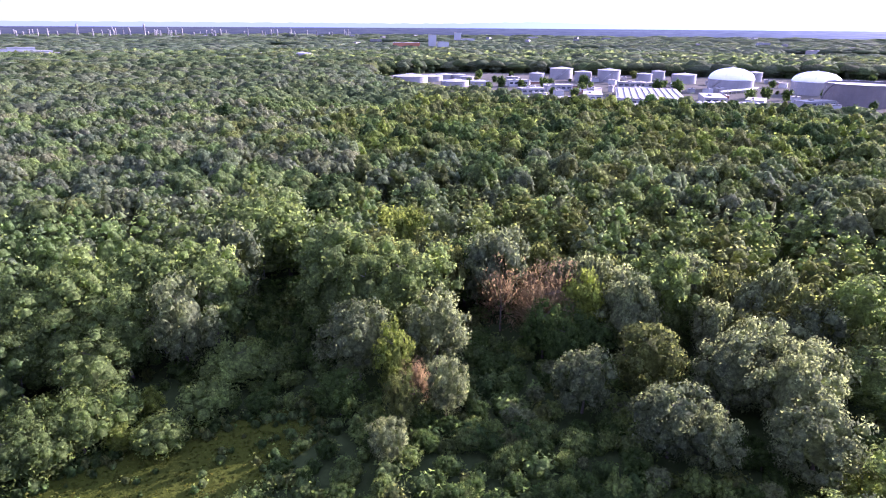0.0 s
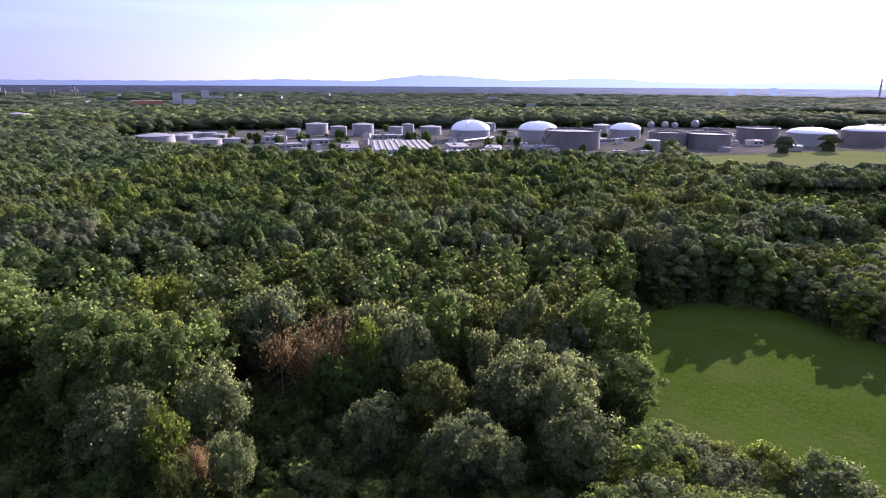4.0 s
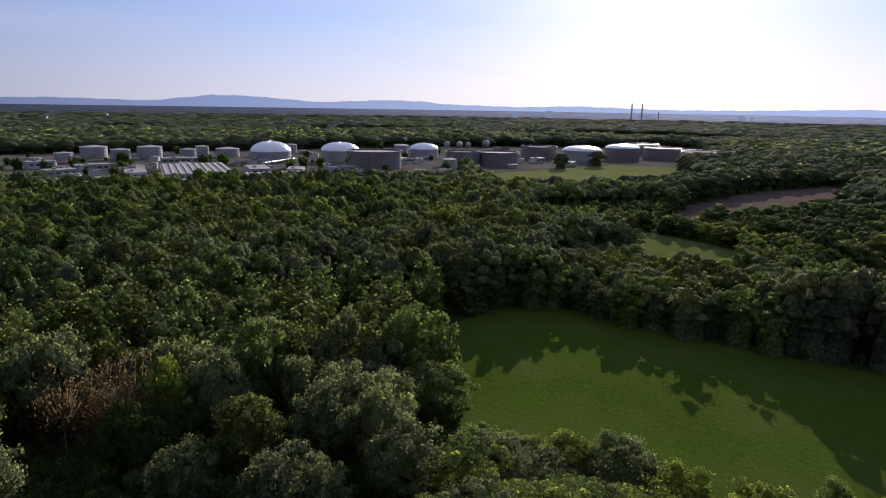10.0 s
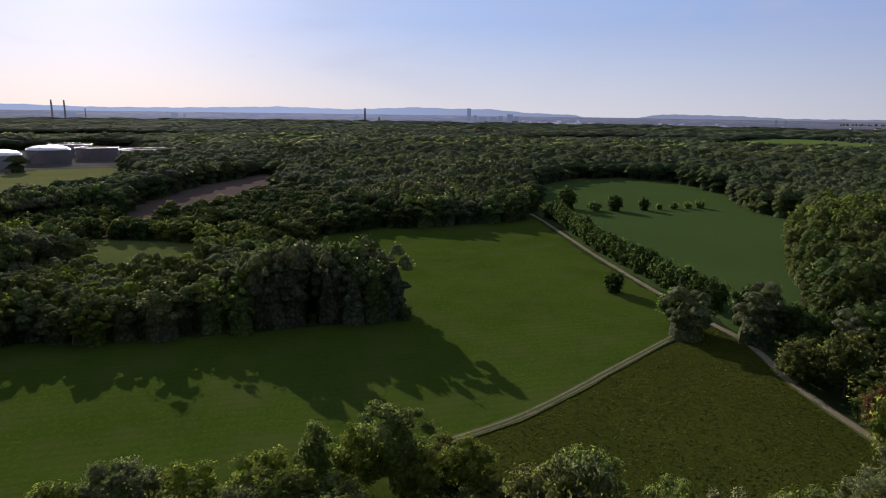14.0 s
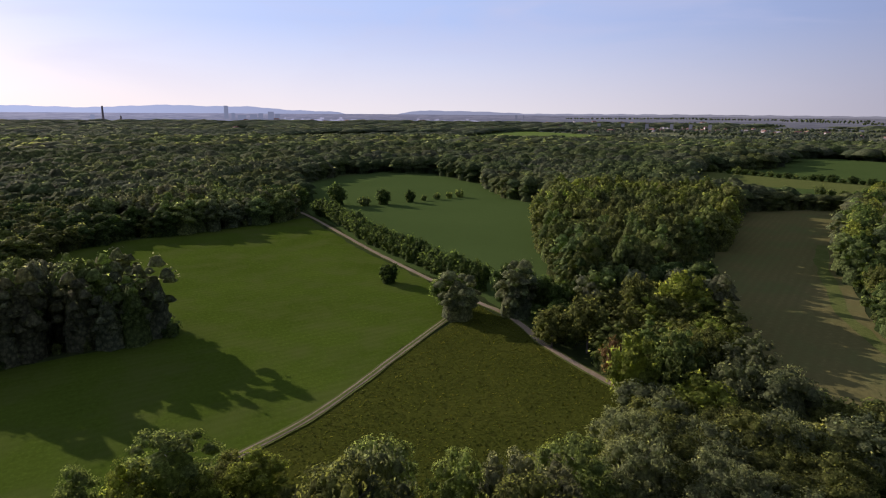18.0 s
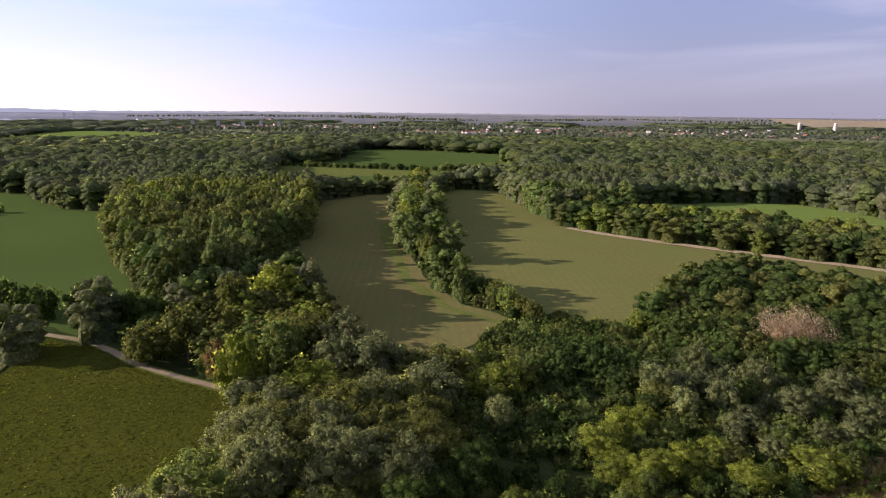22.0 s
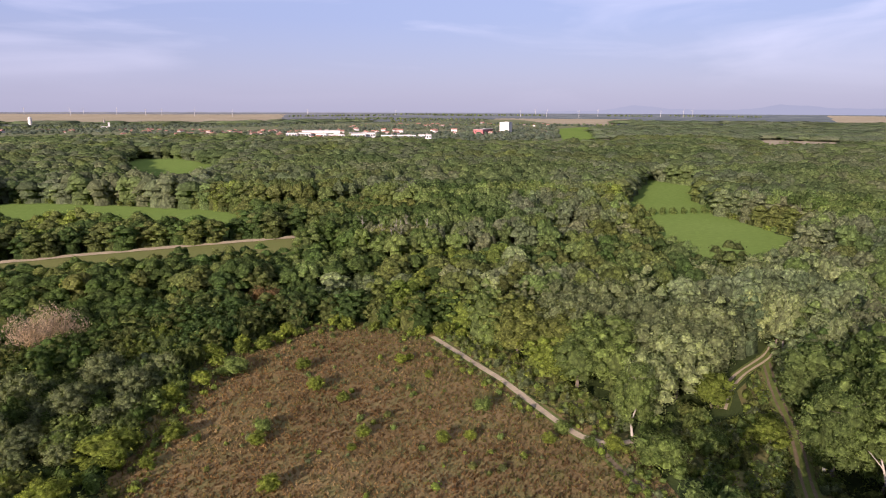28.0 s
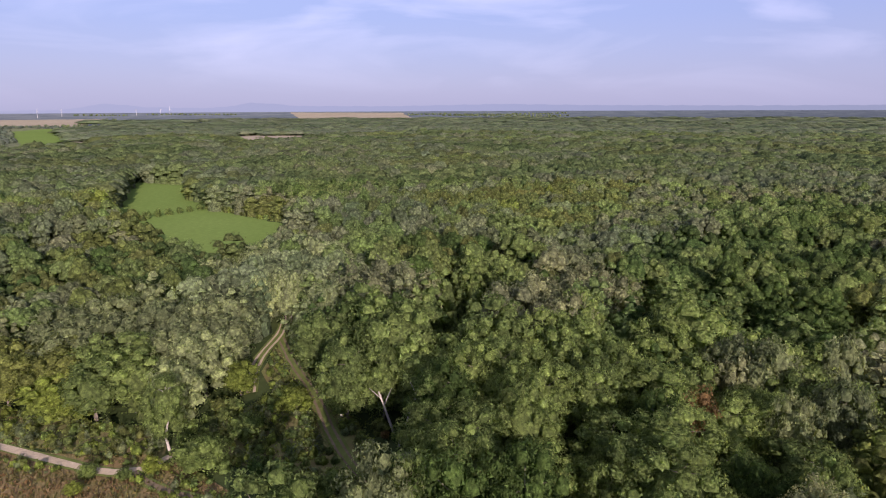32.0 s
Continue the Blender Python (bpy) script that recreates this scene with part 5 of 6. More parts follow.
cx, cy = rng.uniform(-68, -20, 1500), rng.uniform(75, 104, 1500)
m = inside(CLEARING, cx, cy) & (rng.uniform(size=1500) < np.clip(1.1 - near_line(CLEARING + CLEARING[:1], cx, cy) / 4, 0.05, 1))
woods("tall_herbs", "tall green herbs round the grass clearing", [(70, 190, 0, 65, 16, 1.5, 3)],
      (cx[m], cy[m], rng.uniform(0.5, 1.9, m.sum()), rng.choice((SHRUB, OAK, OLIVE, OAK), m.sum()), rng))

# dry tussocks on the heath
hr = np.random.default_rng(77)
tx, ty = hr.uniform(-100, 8, 52000), hr.uniform(-198, -45, 52000)
m = inside(K_HEATH, tx, ty) & (near_line(HEATH_TRACK, tx, ty) > 2.2)
tx, ty = tx[m], ty[m]
base = np.stack([tx, ty, np.full(tx.size, 0.1)], -1)[:, None, :]
blades = base + np.stack([hr.uniform(-0.45, 0.45, (tx.size, 3)), hr.uniform(-0.45, 0.45, (tx.size, 3)), np.stack([np.zeros(tx.size), np.zeros(tx.size), hr.uniform(0.2, 0.85, tx.size)], 1)], -1)
tone = np.array([[0.100, 0.063, 0.033], [0.135, 0.086, 0.045], [0.165, 0.112, 0.060], [0.195, 0.145, 0.085], [0.120, 0.105, 0.046], [0.092, 0.096, 0.036]])
# browner in patches over the middle, olive towards the edge and on the track's side
drift = np.sin(tx * 0.13 + 2 * np.sin(ty * 0.06)) + np.sin(ty * 0.17 + 1.5 * np.sin(tx * 0.09))
olive = np.clip(1.3 - near_line(K_HEATH + K_HEATH[:1], tx, ty) / 9, 0, 1) + np.clip((-58 - tx) / 30, 0, 0.6)
pick = np.where(hr.uniform(size=tx.size) < 0.15 + 0.75 * olive, hr.integers(4, 6, tx.size), np.clip((drift + 1.6 + hr.uniform(-0.9, 0.9, tx.size)).astype(int), 0, 3))
tone = tone[pick]
tagged(new("heath_tussocks", soup_mesh("heath_tussocks", blades, (WOODS_LEAF,), tone)), "dry reddish-brown grass tussocks on the heath", "grass", kind="stuff")

# tufts of rough grass on the pasture
tx, ty = np.concatenate([hr.uniform(80, 212, 22000), hr.uniform(-72, -18, 5000)]), np.concatenate([hr.uniform(-96, 8, 22000), hr.uniform(68, 104, 5000)])
m = inside(B_PASTURE, tx, ty) | inside(CLEARING, tx, ty)
tx, ty = tx[m], ty[m]
base = np.stack([tx, ty, np.full(tx.size, 0.1)], -1)[:, None, :]
blades = base + np.stack([hr.uniform(-0.5, 0.5, (tx.size, 3)), hr.uniform(-0.5, 0.5, (tx.size, 3)), np.stack([np.zeros(tx.size), np.zeros(tx.size), hr.uniform(0.10, 0.30, tx.size)], 1)], -1)
grassy = np.array([[0.044, 0.058, 0.010], [0.060, 0.070, 0.014], [0.074, 0.080, 0.019], [0.050, 0.068, 0.012]])[hr.integers(0, 4, tx.size)]
tagged(new("pasture_tufts", soup_mesh("pasture_tufts", blades, (WOODS_LEAF,), grassy)), "tufts of rough olive grass on the pasture and in the clearing", "grass", kind="stuff")

# green weeds, thick along the heath's edge and thin over the middle
tx, ty = hr.uniform(-104, 10, 9000), hr.uniform(-200, -45, 9000)
edge = near_line(K_HEATH + K_HEATH[:1], tx, ty)
patchy = np.sin(tx * 0.16 + 2 * np.sin(ty * 0.07)) * np.sin(ty * 0.19)
m = inside(K_HEATH, tx, ty) & (near_line(HEATH_TRACK, tx, ty) > 1.8) & (hr.uniform(size=tx.size) < np.where(edge < 9, 0.5 + 0.4 * patchy, 0.01 + 0.06 * np.clip(patchy, 0, 1)))
tx, ty = tx[m], ty[m]
woods("heath_weeds", "low yellow-green weeds and seedlings on the heath", [(70, 190, 0, 64, 16, 1.5, 3)],
      (tx, ty, hr.uniform(0.5, 1.7, tx.size), hr.choice((SHRUB, LIME, LIME, OLIVE, WILLOW), tx.size), hr))

# small trees among the gardens of the town
gr = np.random.default_rng(91)
gx, gy = gr.uniform(-1900, 2300, 11000), gr.uniform(-2900, -900, 11000)
m = inside(TOWN_LAND, gx, gy)
for poly in SOUTH_FIELDS + GREEN_FAR + TAN_FAR:
    m &= ~inside(poly, gx, gy)
m &= np.sin(gx * 0.006 + 1) * np.sin(gy * 0.008) > -0.25
gx, gy = gx[m], gy[m]
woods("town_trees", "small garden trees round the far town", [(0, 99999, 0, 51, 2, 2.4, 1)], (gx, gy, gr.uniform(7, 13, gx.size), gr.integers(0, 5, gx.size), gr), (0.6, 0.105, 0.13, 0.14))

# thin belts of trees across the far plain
bx, by = [], []
for k in range(70):
    a, r, long_ = gr.uniform(2.1, 4.6), gr.uniform(2300, 4500), gr.uniform(120, 520)
    tilt = a + gr.uniform(-0.5, 0.5)
    s_ = np.arange(-long_, long_, 15) + gr.uniform(-5, 5, len(np.arange(-long_, long_, 15)))
    bx.append(r * math.sin(a) + s_ * math.cos(tilt) + gr.uniform(-8, 8, s_.size))
    by.append(r * math.cos(a) - s_ * math.sin(tilt) + gr.uniform(-8, 8, s_.size))
bx, by = np.concatenate(bx), np.concatenate(by)
m = np.ones(bx.size, bool)
for poly in TAN_FAR + GREEN_FAR:
    m &= ~inside(poly, bx, by)
bx, by = bx[m], by[m]
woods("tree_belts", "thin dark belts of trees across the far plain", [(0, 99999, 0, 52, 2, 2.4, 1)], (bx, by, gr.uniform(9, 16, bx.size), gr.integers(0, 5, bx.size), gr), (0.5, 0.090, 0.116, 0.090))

# groups of bare dying stems in the southern woods
def snag(x, y, h, rng, bark=BARK_PALE):
    t = thing("bare_stem", x, y, 0, rng.uniform(0, 360), "tall pale dying stem with a few bare branches", "dead tree", "bare stems")
    lean = rng.uniform(-0.8, 0.8)
    part("stem", limb((0, 0, -0.3), (lean, 0.3, h), 0.20, 0.06, 6), bark, t)
    for k in range(5):
        z, a, l = h * rng.uniform(0.5, 0.92), rng.uniform(0, 6.28), rng.uniform(1.2, 2.8)
        part("branch", limb((lean * z / h, 0.3 * z / h, z), (lean * z / h + l * math.cos(a), 0.3 * z / h + l * math.sin(a), z + l * 0.9), 0.07, 0.03, 4), bark, t)


for k in range(16):
    snag(tree_rng.uniform(-143, -114), tree_rng.uniform(-282, -243), tree_rng.uniform(17, 21), tree_rng)
for k in range(20):
    q = k / 19
    snag(-400 + 75 * q + tree_rng.uniform(-12, 2), -258 + 80 * q + tree_rng.uniform(2, 22), tree_rng.uniform(14, 18), tree_rng, BARK)

# pale leaning stems beside the forest track
for x, y, top in ((-99, -30, (6, 5, 11)), (-113, -41, (-3, 4, 13)), (-117, -43, (4, -2, 12))):
    t = thing("leaning_trunk", x, y, 0, 0, "pale bare leaning trunk beside the forest track", "dead tree", "leaning trunks")
    part("stem", limb((0, 0, -0.3), top, 0.34, 0.16, 6), BARK_PALE, t)
    a, b, c = top
    part("branch", joined(limb((a * 0.7, b * 0.7, c * 0.7), (a * 0.7 - 2.2, b * 0.7 + 1.0, c * 0.95), 0.14, 0.05, 5), limb((a * 0.85, b * 0.85, c * 0.85), (a + 1.8, b - 1.4, c + 1.5), 0.12, 0.04, 5)), BARK_PALE, t)


# ---------------------------------------------------------------- the tank farm
def storage_tank(x, y, d, h, roof, shell_mat, label, rise_=8.0):
    """An upright steel tank: shell with stiffening rings, roof, rim rail, outside stair."""
    r = d / 2
    t = thing("storage_tank", x, y, 0.2, (x * 7 + y) % 360, label, "tank", "tank farm")
    part("shell", lathe([(r * 1.01, 0), (r * 1.01, 0.4), (r, 0.4), (r, h * 0.5), (r * 1.008, h * 0.5), (r * 1.008, h * 0.52), (r, h * 0.52), (r, h)], 40, False), shell_mat, t)
    if roof == "dome":
        prof = [(r * 1.012, h - 0.5), (r * 1.012, h)] + [(r * math.cos(a), h + rise_ * math.sin(a)) for a in [k * math.pi / 2 / 8 for k in range(1, 8)]] + [(0.8, h + rise_), (0.8, h + rise_ + 1.2)]
        dome = part("dome_roof", lathe(prof, 40), DOME_ALU, t, "shiny aluminium dome roof")
        for k in range(8):
            a = k * math.pi / 4
            ribs = [limb((r * math.cos(b) * math.cos(a), r * math.cos(b) * math.sin(a), h + rise_ * math.sin(b) + 0.1),
                         (r * math.cos(c) * math.cos(a), r * math.cos(c) * math.sin(a), h + rise_ * math.sin(c) + 0.1), 0.18, 0.18, 4)
                    for b, c in ((0, 0.4), (0.4, 0.8), (0.8, 1.2), (1.2, 1.5))]
            part("rib", joined(*ribs), STEEL, dome)
    elif roof == "cone":
        part("cone_roof", lathe([(r * 1.01, h - 0.3), (r * 1.01, h), (0.6, h + d * 0.07), (0.6, h + d * 0.07 + 0.6)], 40), TANK_WHITE if shell_mat is TANK_WHITE else ROOF_GREY, t)
    else:
        part("floating_roof", lathe([(r * 0.985, h - 2.2), (r * 0.985, h - 1.6), (r * 0.9, h - 1.9), (0.5, h - 1.7)], 40), ROOF_GREY, t, "sunken grey floating roof")
    part("rim_rail", lathe([(r * 1.03, h - 0.15), (r * 1.03, h + 0.05), (r * 1.0, h + 0.05), (r * 1.0, h - 0.15), (r * 1.03, h - 0.15)], 40, False), STEEL, t)
    # one winding flight round the shell
    v, q, n = [], [], 14
    for k in range(n + 1):
        a, z = k * (h / r) * 1.2 / n, h * k / n
        v += [(s * math.cos(a), s * math.sin(a), z + up) for s, up in ((r + 0.05, 0), (r + 0.95, 0), (r + 0.95, 0.5), (r + 0.05, 0.5))]
    for k in range(n):
        q += [(4 * k + m, 4 * k + (m + 1) % 4, 4 * k + 4 + (m + 1) % 4, 4 * k + 4 + m) for m in range(4)]
    part("stair", (v, q), STEEL, t)
    return t


for x, y, d, h, up in ((332, 742, 49, 13, 12), (409, 705, 48, 14, 10), (540, 700, 40, 12, 8), (692, 544, 52, 15, 6)):
    storage_tank(x, y, d, h, "dome", TANK_GREY, "large grey oil tank under a shiny aluminium dome", up)
storage_tank(767, 532, 48, 17, "dome", TANK_DARK, "large brown-grey oil tank under a shiny aluminium dome", 5)
for x, y, d, h in ((397, 608, 62, 20), (839, 513, 52, 16), (554, 568, 53, 16), (511, 584, 42, 17), (678, 610, 50, 17), (787, 410, 73, 18), (667, 674, 25, 12), (900, 590, 55, 16)):
    storage_tank(x, y, d, h, "open", TANK_DARK, "broad brown-grey oil tank with a sunken floating roof")
for x, y, d, h in ((163, 891, 31, 14), (186, 857, 22, 12), (218, 848, 29, 15), (258, 826, 19, 12), (282, 846, 17, 14), (311, 832, 30, 11), (124, 854, 19, 10),
                   (417, 864, 19, 12), (555, 776, 20, 12), (590, 824, 23, 9), (457, 545, 16, 12), (470, 800, 22, 11)):
    storage_tank(x, y, d, h, "cone", TANK_WHITE, "white upright tank in the tank farm")
for x, y, d, h in ((-41, 825, 43, 8), (2, 878, 23, 6), (21, 875, 18, 6), (15, 778, 33, 6), (41, 728, 20, 10), (-15, 849, 30, 6), (32, 844, 18, 6), (-323, 1160, 32, 19), (-242, 1124, 30, 22)):
    storage_tank(x, y, d, h, "cone", TANK_WHITE, "low white tank standing behind the woods")
for x, y, d in ((714, 825, 11), (728, 818, 10), (766, 814, 13), (690, 830, 11)):
    t = thing("gas_sphere", x, y, 0.2, 0, "white gas sphere on steel legs", "tank", "gas spheres")
    part("sphere", lathe([(max(0.1, d / 2 * math.sin(a)), d * 0.58 - d / 2 * math.cos(a)) for a in [k * math.pi / 12 for k in range(13)]], 24), TANK_WHITE, t)
    for k in range(6):
        a = k * math.pi / 3
        part("leg", limb((d * 0.42 * math.cos(a), d * 0.42 * math.sin(a), 0), (d * 0.42 * math.cos(a), d * 0.42 * math.sin(a), d * 0.58), 0.3, 0.3), STEEL, t)


def building(name, x, y, length, depth, h, turn, wall_mat, roof_mat, label, floors=1, roof="flat", group="", category="building", windows=True):
    """A hall or block: walls, roof with an overhang, rows of windows, a door."""
    t = thing(name, x, y, 0.2 + float(rise(math.hypot(x, y))), turn, label, category, group)
    a, b = length / 2, depth / 2
    part("wall", box(-a, a, -b, b, 0, h), wall_mat, t)
    if roof == "flat":
        part("roof", joined(box(-a - 0.3, a + 0.3, -b - 0.3, b + 0.3, h, h + 0.5), box(-a * 0.4, -a * 0.2, -b * 0.3, b * 0.2, h + 0.5, h + 2.0)), roof_mat, t)
    elif roof == "skylights":
        part("roof", box(-a - 0.3, a + 0.3, -b - 0.3, b + 0.3, h, h + 0.5), roof_mat, t)
        n = max(3, int(length / 6))
        for k in range(n):
            x0 = -a + length * (k + 0.3) / n
            x1 = x0 + length * 0.4 / n
            v = [(x0, -b * 0.95, h + 0.5), (x1, -b * 0.95, h + 0.5), (x0, -b * 0.95, h + 1.2), (x0, b * 0.95, h + 0.5), (x1, b * 0.95, h + 0.5), (x0, b * 0.95, h + 1.2)]
            part("skylight", (v, [(0, 1, 2), (5, 4, 3), (0, 2, 5, 3), (1, 4, 5, 2), (0, 3, 4, 1)]), roof_mat, t)
    else:
        up = depth * 0.34
        v = [(-a - 0.4, -b - 0.5, h - 0.1), (a + 0.4, -b - 0.5, h - 0.1), (a + 0.4, b + 0.5, h - 0.1), (-a - 0.4, b + 0.5, h - 0.1), (-a - 0.4, 0, h + up), (a + 0.4, 0, h + up)]
        part("roof", (v, [(0, 1, 5, 4), (2, 3, 4, 5), (1, 2, 5), (3, 0, 4), (3, 2, 1, 0)]), roof_mat, t, "pitched roof")
    if windows:
        pane = None
        for side in (-1, 1):
            n = max(2, int(length / 6))
            for k in range(n):
                cx = -a + length * (k + 0.5) / n
                if pane is None:
                    pane = mesh_of("window", *box(-length / n * 0.33, length / n * 0.33, -0.06, 0.06, h * 0.4, h * 0.75), (GLASS,))
                ob = part("window", pane, None, t)
                ob.location = (cx, side * b, 0)
        part("door", box(-1.6, 1.6, -b - 0.08, -b + 0.08, 0, min(3.6, h * 0.8)), STEEL, t)
    return t


building("warehouse", 205, 638, 62, 112, 6, -14, WALL_GREY, ROOF_GREY, "long pale warehouse with rows of low roof lights", roof="skylights")
building("warehouse", 118, 580, 26, 48, 6, -10, WALL_WHITE, ROOF_GREY, "white warehouse with a flat grey roof", group="yard buildings")
for x, y, a, b, h, turn, wm, rm in ((74, 615, 14, 34, 5, 24, WALL_GREY, ROOF_GREY), (150, 640, 18, 40, 6, -12, WALL_WHITE, ROOF_PALE), (95, 690, 26, 18, 6, 10, WALL_GREY, ROOF_PALE),
                                    (262, 620, 20, 44, 6, -14, WALL_GREY, ROOF_PALE), (295, 600, 16, 30, 5, -30, WALL_WHITE, ROOF_GREY), (170, 560, 22, 14, 4, 5, WALL_WHITE, ROOF_PALE),
                                    (345, 590, 34, 14, 5, 12, WALL_GREY, ROOF_PALE), (455, 640, 24, 14, 6, 20, WALL_WHITE, ROOF_PALE), (130, 730, 30, 16, 6, 0, WALL_GREY, ROOF_PALE),
                                    (90, 780, 24, 14, 7, 10, WALL_WHITE, ROOF_PALE), (230, 770, 40, 14, 6, -10, WALL_GREY, ROOF_GREY), (620, 560, 16, 12, 6, 0, WALL_WHITE, ROOF_GREY)):
    building("depot", x, y, a, b, h, turn, wm, rm, "low pale depot building in the yard", group="yard buildings")


def trailer(x, y, turn, body_mat, label):
    t = thing("truck_trailer", x, y, 0.2, turn, label, "truck", "parked trailers")
    part("body", box(-6.5, 6.5, -1.3, 1.3, 1.1, 4.0), body_mat, t)
    part("cab", joined(box(7.0, 9.2, -1.25, 1.25, 0.7, 3.2), box(7.3, 9.0, -1.15, 1.15, 3.2, 3.7)), WALL_GREY, t)
    for wx in (-5, -3.6, 7.9):
        for s in (-1.15, 1.15):
            part("wheel", ([(wx + 0.5 * math.cos(k * 0.785), s + o, 0.5 + 0.5 * math.sin(k * 0.785)) for o in (-0.15, 0.15) for k in range(8)],
                           [tuple(range(8)), tuple(range(15, 7, -1))] + [(k, (k + 1) % 8, 8 + (k + 1) % 8, 8 + k) for k in range(8)]), RUBBER, t)
    return t


first = trailer(232, 566, 80, WALL_WHITE, "white lorry trailer parked in a row")
for k in range(1, 22):
    row, col = divmod(k, 11)
    copy_thing(first, pose(232 + col * 5.6 + row * 6, 566 + row * 22 - col * 0.6, 0.2, 0, 0, 80 + tree_rng.uniform(-3, 3)))
car = thing("car", 345, 535, 0.25, 20, "small parked car with a dark roof", "car", "parked cars")
part("body", joined(box(-2.1, 2.1, -0.85, 0.85, 0.3, 0.85)), WALL_GREY, car)
part("cabin", ([(-1.3, -0.75, 0.85), (1.0, -0.75, 0.85), (1.0, 0.75, 0.85), (-1.3, 0.75, 0.85), (-0.9, -0.65, 1.45), (0.5, -0.65, 1.45), (0.5, 0.65, 1.45), (-0.9, 0.65, 1.45)],
               [(4, 5, 6, 7), (0, 1, 5, 4), (1, 2, 6, 5), (2, 3, 7, 6), (3, 0, 4, 7)]), GLASS, car)
for k in range(1, 18):
    copy_thing(car, pose(330 + (k % 9) * 3.2, 528 - (k // 9) * 9 - (k % 9) * 2.2, 0.25, 0, 0, 60))
# sheds, containers and plant boxes all over the yard
shed_rng = random.Random(21)
taken = [(332, 742, 40), (409, 705, 40), (397, 608, 45), (205, 638, 70), (118, 580, 34), (511, 584, 35), (554, 568, 40), (540, 700, 34), (262, 585, 34)]
kinds = []
for k, (a, b, h, wm, rm) in enumerate(((12, 6, 4, WALL_GREY, ROOF_GREY), (9, 7, 5, WALL_WHITE, ROOF_GREY), (12, 2.6, 2.6, ROOF_RED, ROOF_PALE), (16, 9, 5, CONCRETE, ROOF_PALE), (6, 5, 6, TANK_WHITE, ROOF_PALE))):
    kinds.append(building("site_shed", 100 + 22 * k, 660 + 14 * k, a, b, h, 15 * k, wm, rm, "small site shed or container in the yard", group="site sheds", windows=False))
made = 0
while made < 62:
    x, y = shed_rng.uniform(60, 640), shed_rng.uniform(470, 880)
    if inside(TANK_YARD, x, y) and not inside(TANK_BANK, x, y) and all(math.hypot(x - a, y - b) > c for a, b, c in taken) and y > 540 - 0.1 * x:
        copy_thing(shed_rng.choice(kinds), pose(x, y, 0.2, 0, 0, shed_rng.choice((-14, 76, 30, -30)) + shed_rng.uniform(-4, 4)))
        made += 1
# pipe racks between the tanks
for x, y, n, turn in ((300, 690, 9, 35), (470, 650, 9, 20), (620, 640, 8, 10), (230, 800, 8, 40)):
    rack = thing("pipe_rack", x, y, 0.2, turn, "low steel pipe rack between the tanks", "pipework", "pipe racks")
    for k in range(n):
        part("support", joined(box(k * 9 - 0.2, k * 9 + 0.2, -1.8, -1.4, 0, 3), box(k * 9 - 0.2, k * 9 + 0.2, 1.4, 1.8, 0, 3), box(k * 9 - 0.2, k * 9 + 0.2, -1.8, 1.8, 3, 3.3)), STEEL, rack)
    for k in range(4):
        part("pipe", limb((0, -1.2 + k * 0.8, 3.6), ((n - 1) * 9, -1.2 + k * 0.8, 3.6), 0.3, 0.3, 6), STEEL, rack)
# trees among the tanks
for k in range(60):
    x, y = shed_rng.uniform(30, 640), shed_rng.uniform(520, 930)
    if inside(TANK_YARD, x, y) and all(math.hypot(x - a, y - b) > c * 0.9 for a, b, c in taken):
        h = shed_rng.uniform(4, 11)
        tree(shed_rng.choice((OAK, OLIVE, OAK)), x, y, h, h, tree_rng, "dark round tree standing in the tank farm", "yard trees", "yard_tree")
for x, y, h in ((120, 765, 12), (166, 758, 14), (240, 718, 13), (258, 705, 14), (312, 648, 11), (330, 652, 12), (345, 640, 11), (90, 705, 9), (300, 622, 10), (380, 560, 8), (135, 655, 10), (70, 770, 12), (440, 760, 10), (500, 690, 9)):
    tree(OAK, x, y, h, h * 0.95, tree_rng, "dark round tree standing in the tank farm", "yard trees", "yard_tree")

# ---------------------------------------------------------------- the far town, plants and skyline
building("office_tower", -30, 1850, 20, 16, 42, 10, WALL_WHITE, ROOF_GREY, "tall white tower block behind the woods", windows=False)
building("office_block", 0, 1835, 30, 18, 24, 10, WALL_WHITE, ROOF_GREY, "white block beside the tower", 6, windows=False)
building("office_block", 55, 2480, 26, 18, 40, 0, WALL_WHITE, ROOF_GREY, "far white tower block", 9, windows=False)
building("office_block", 95, 2470, 50, 20, 20, 0, WALL_WHITE, ROOF_GREY, "far white apartment block on the plain", 5, windows=False)
building("factory", -105, 1880, 75, 30, 20, 8, WALL_ORANGE, ROOF_GREY, "orange-brown brick factory behind the woods", 4, windows=False)
far_rng = random.Random(9)
for x, y, a, h in ((-857, 1248, 60, 20), (-794, 1231, 45, 24), (-740, 1190, 50, 20), (-691, 1162, 30, 18)):
    building("factory_hall", x, y, a, 26, h, 35, WALL_WHITE, ROOF_PALE, "low white factory hall above the trees", 2, group="west halls", windows=False)
for k in range(26):
    az, r = radians(far_rng.uniform(-8, 34)), far_rng.uniform(2050, 3300)
    building("suburb_block", r * math.sin(az), r * math.cos(az), far_rng.uniform(16, 42), 13, far_rng.uniform(10, 22), far_rng.uniform(0, 90), far_rng.choice((CONCRETE, WALL_GREY, ROOF_GREY)), ROOF_GREY,
             "pale apartment block far off on the plain", 5, group="suburb blocks")
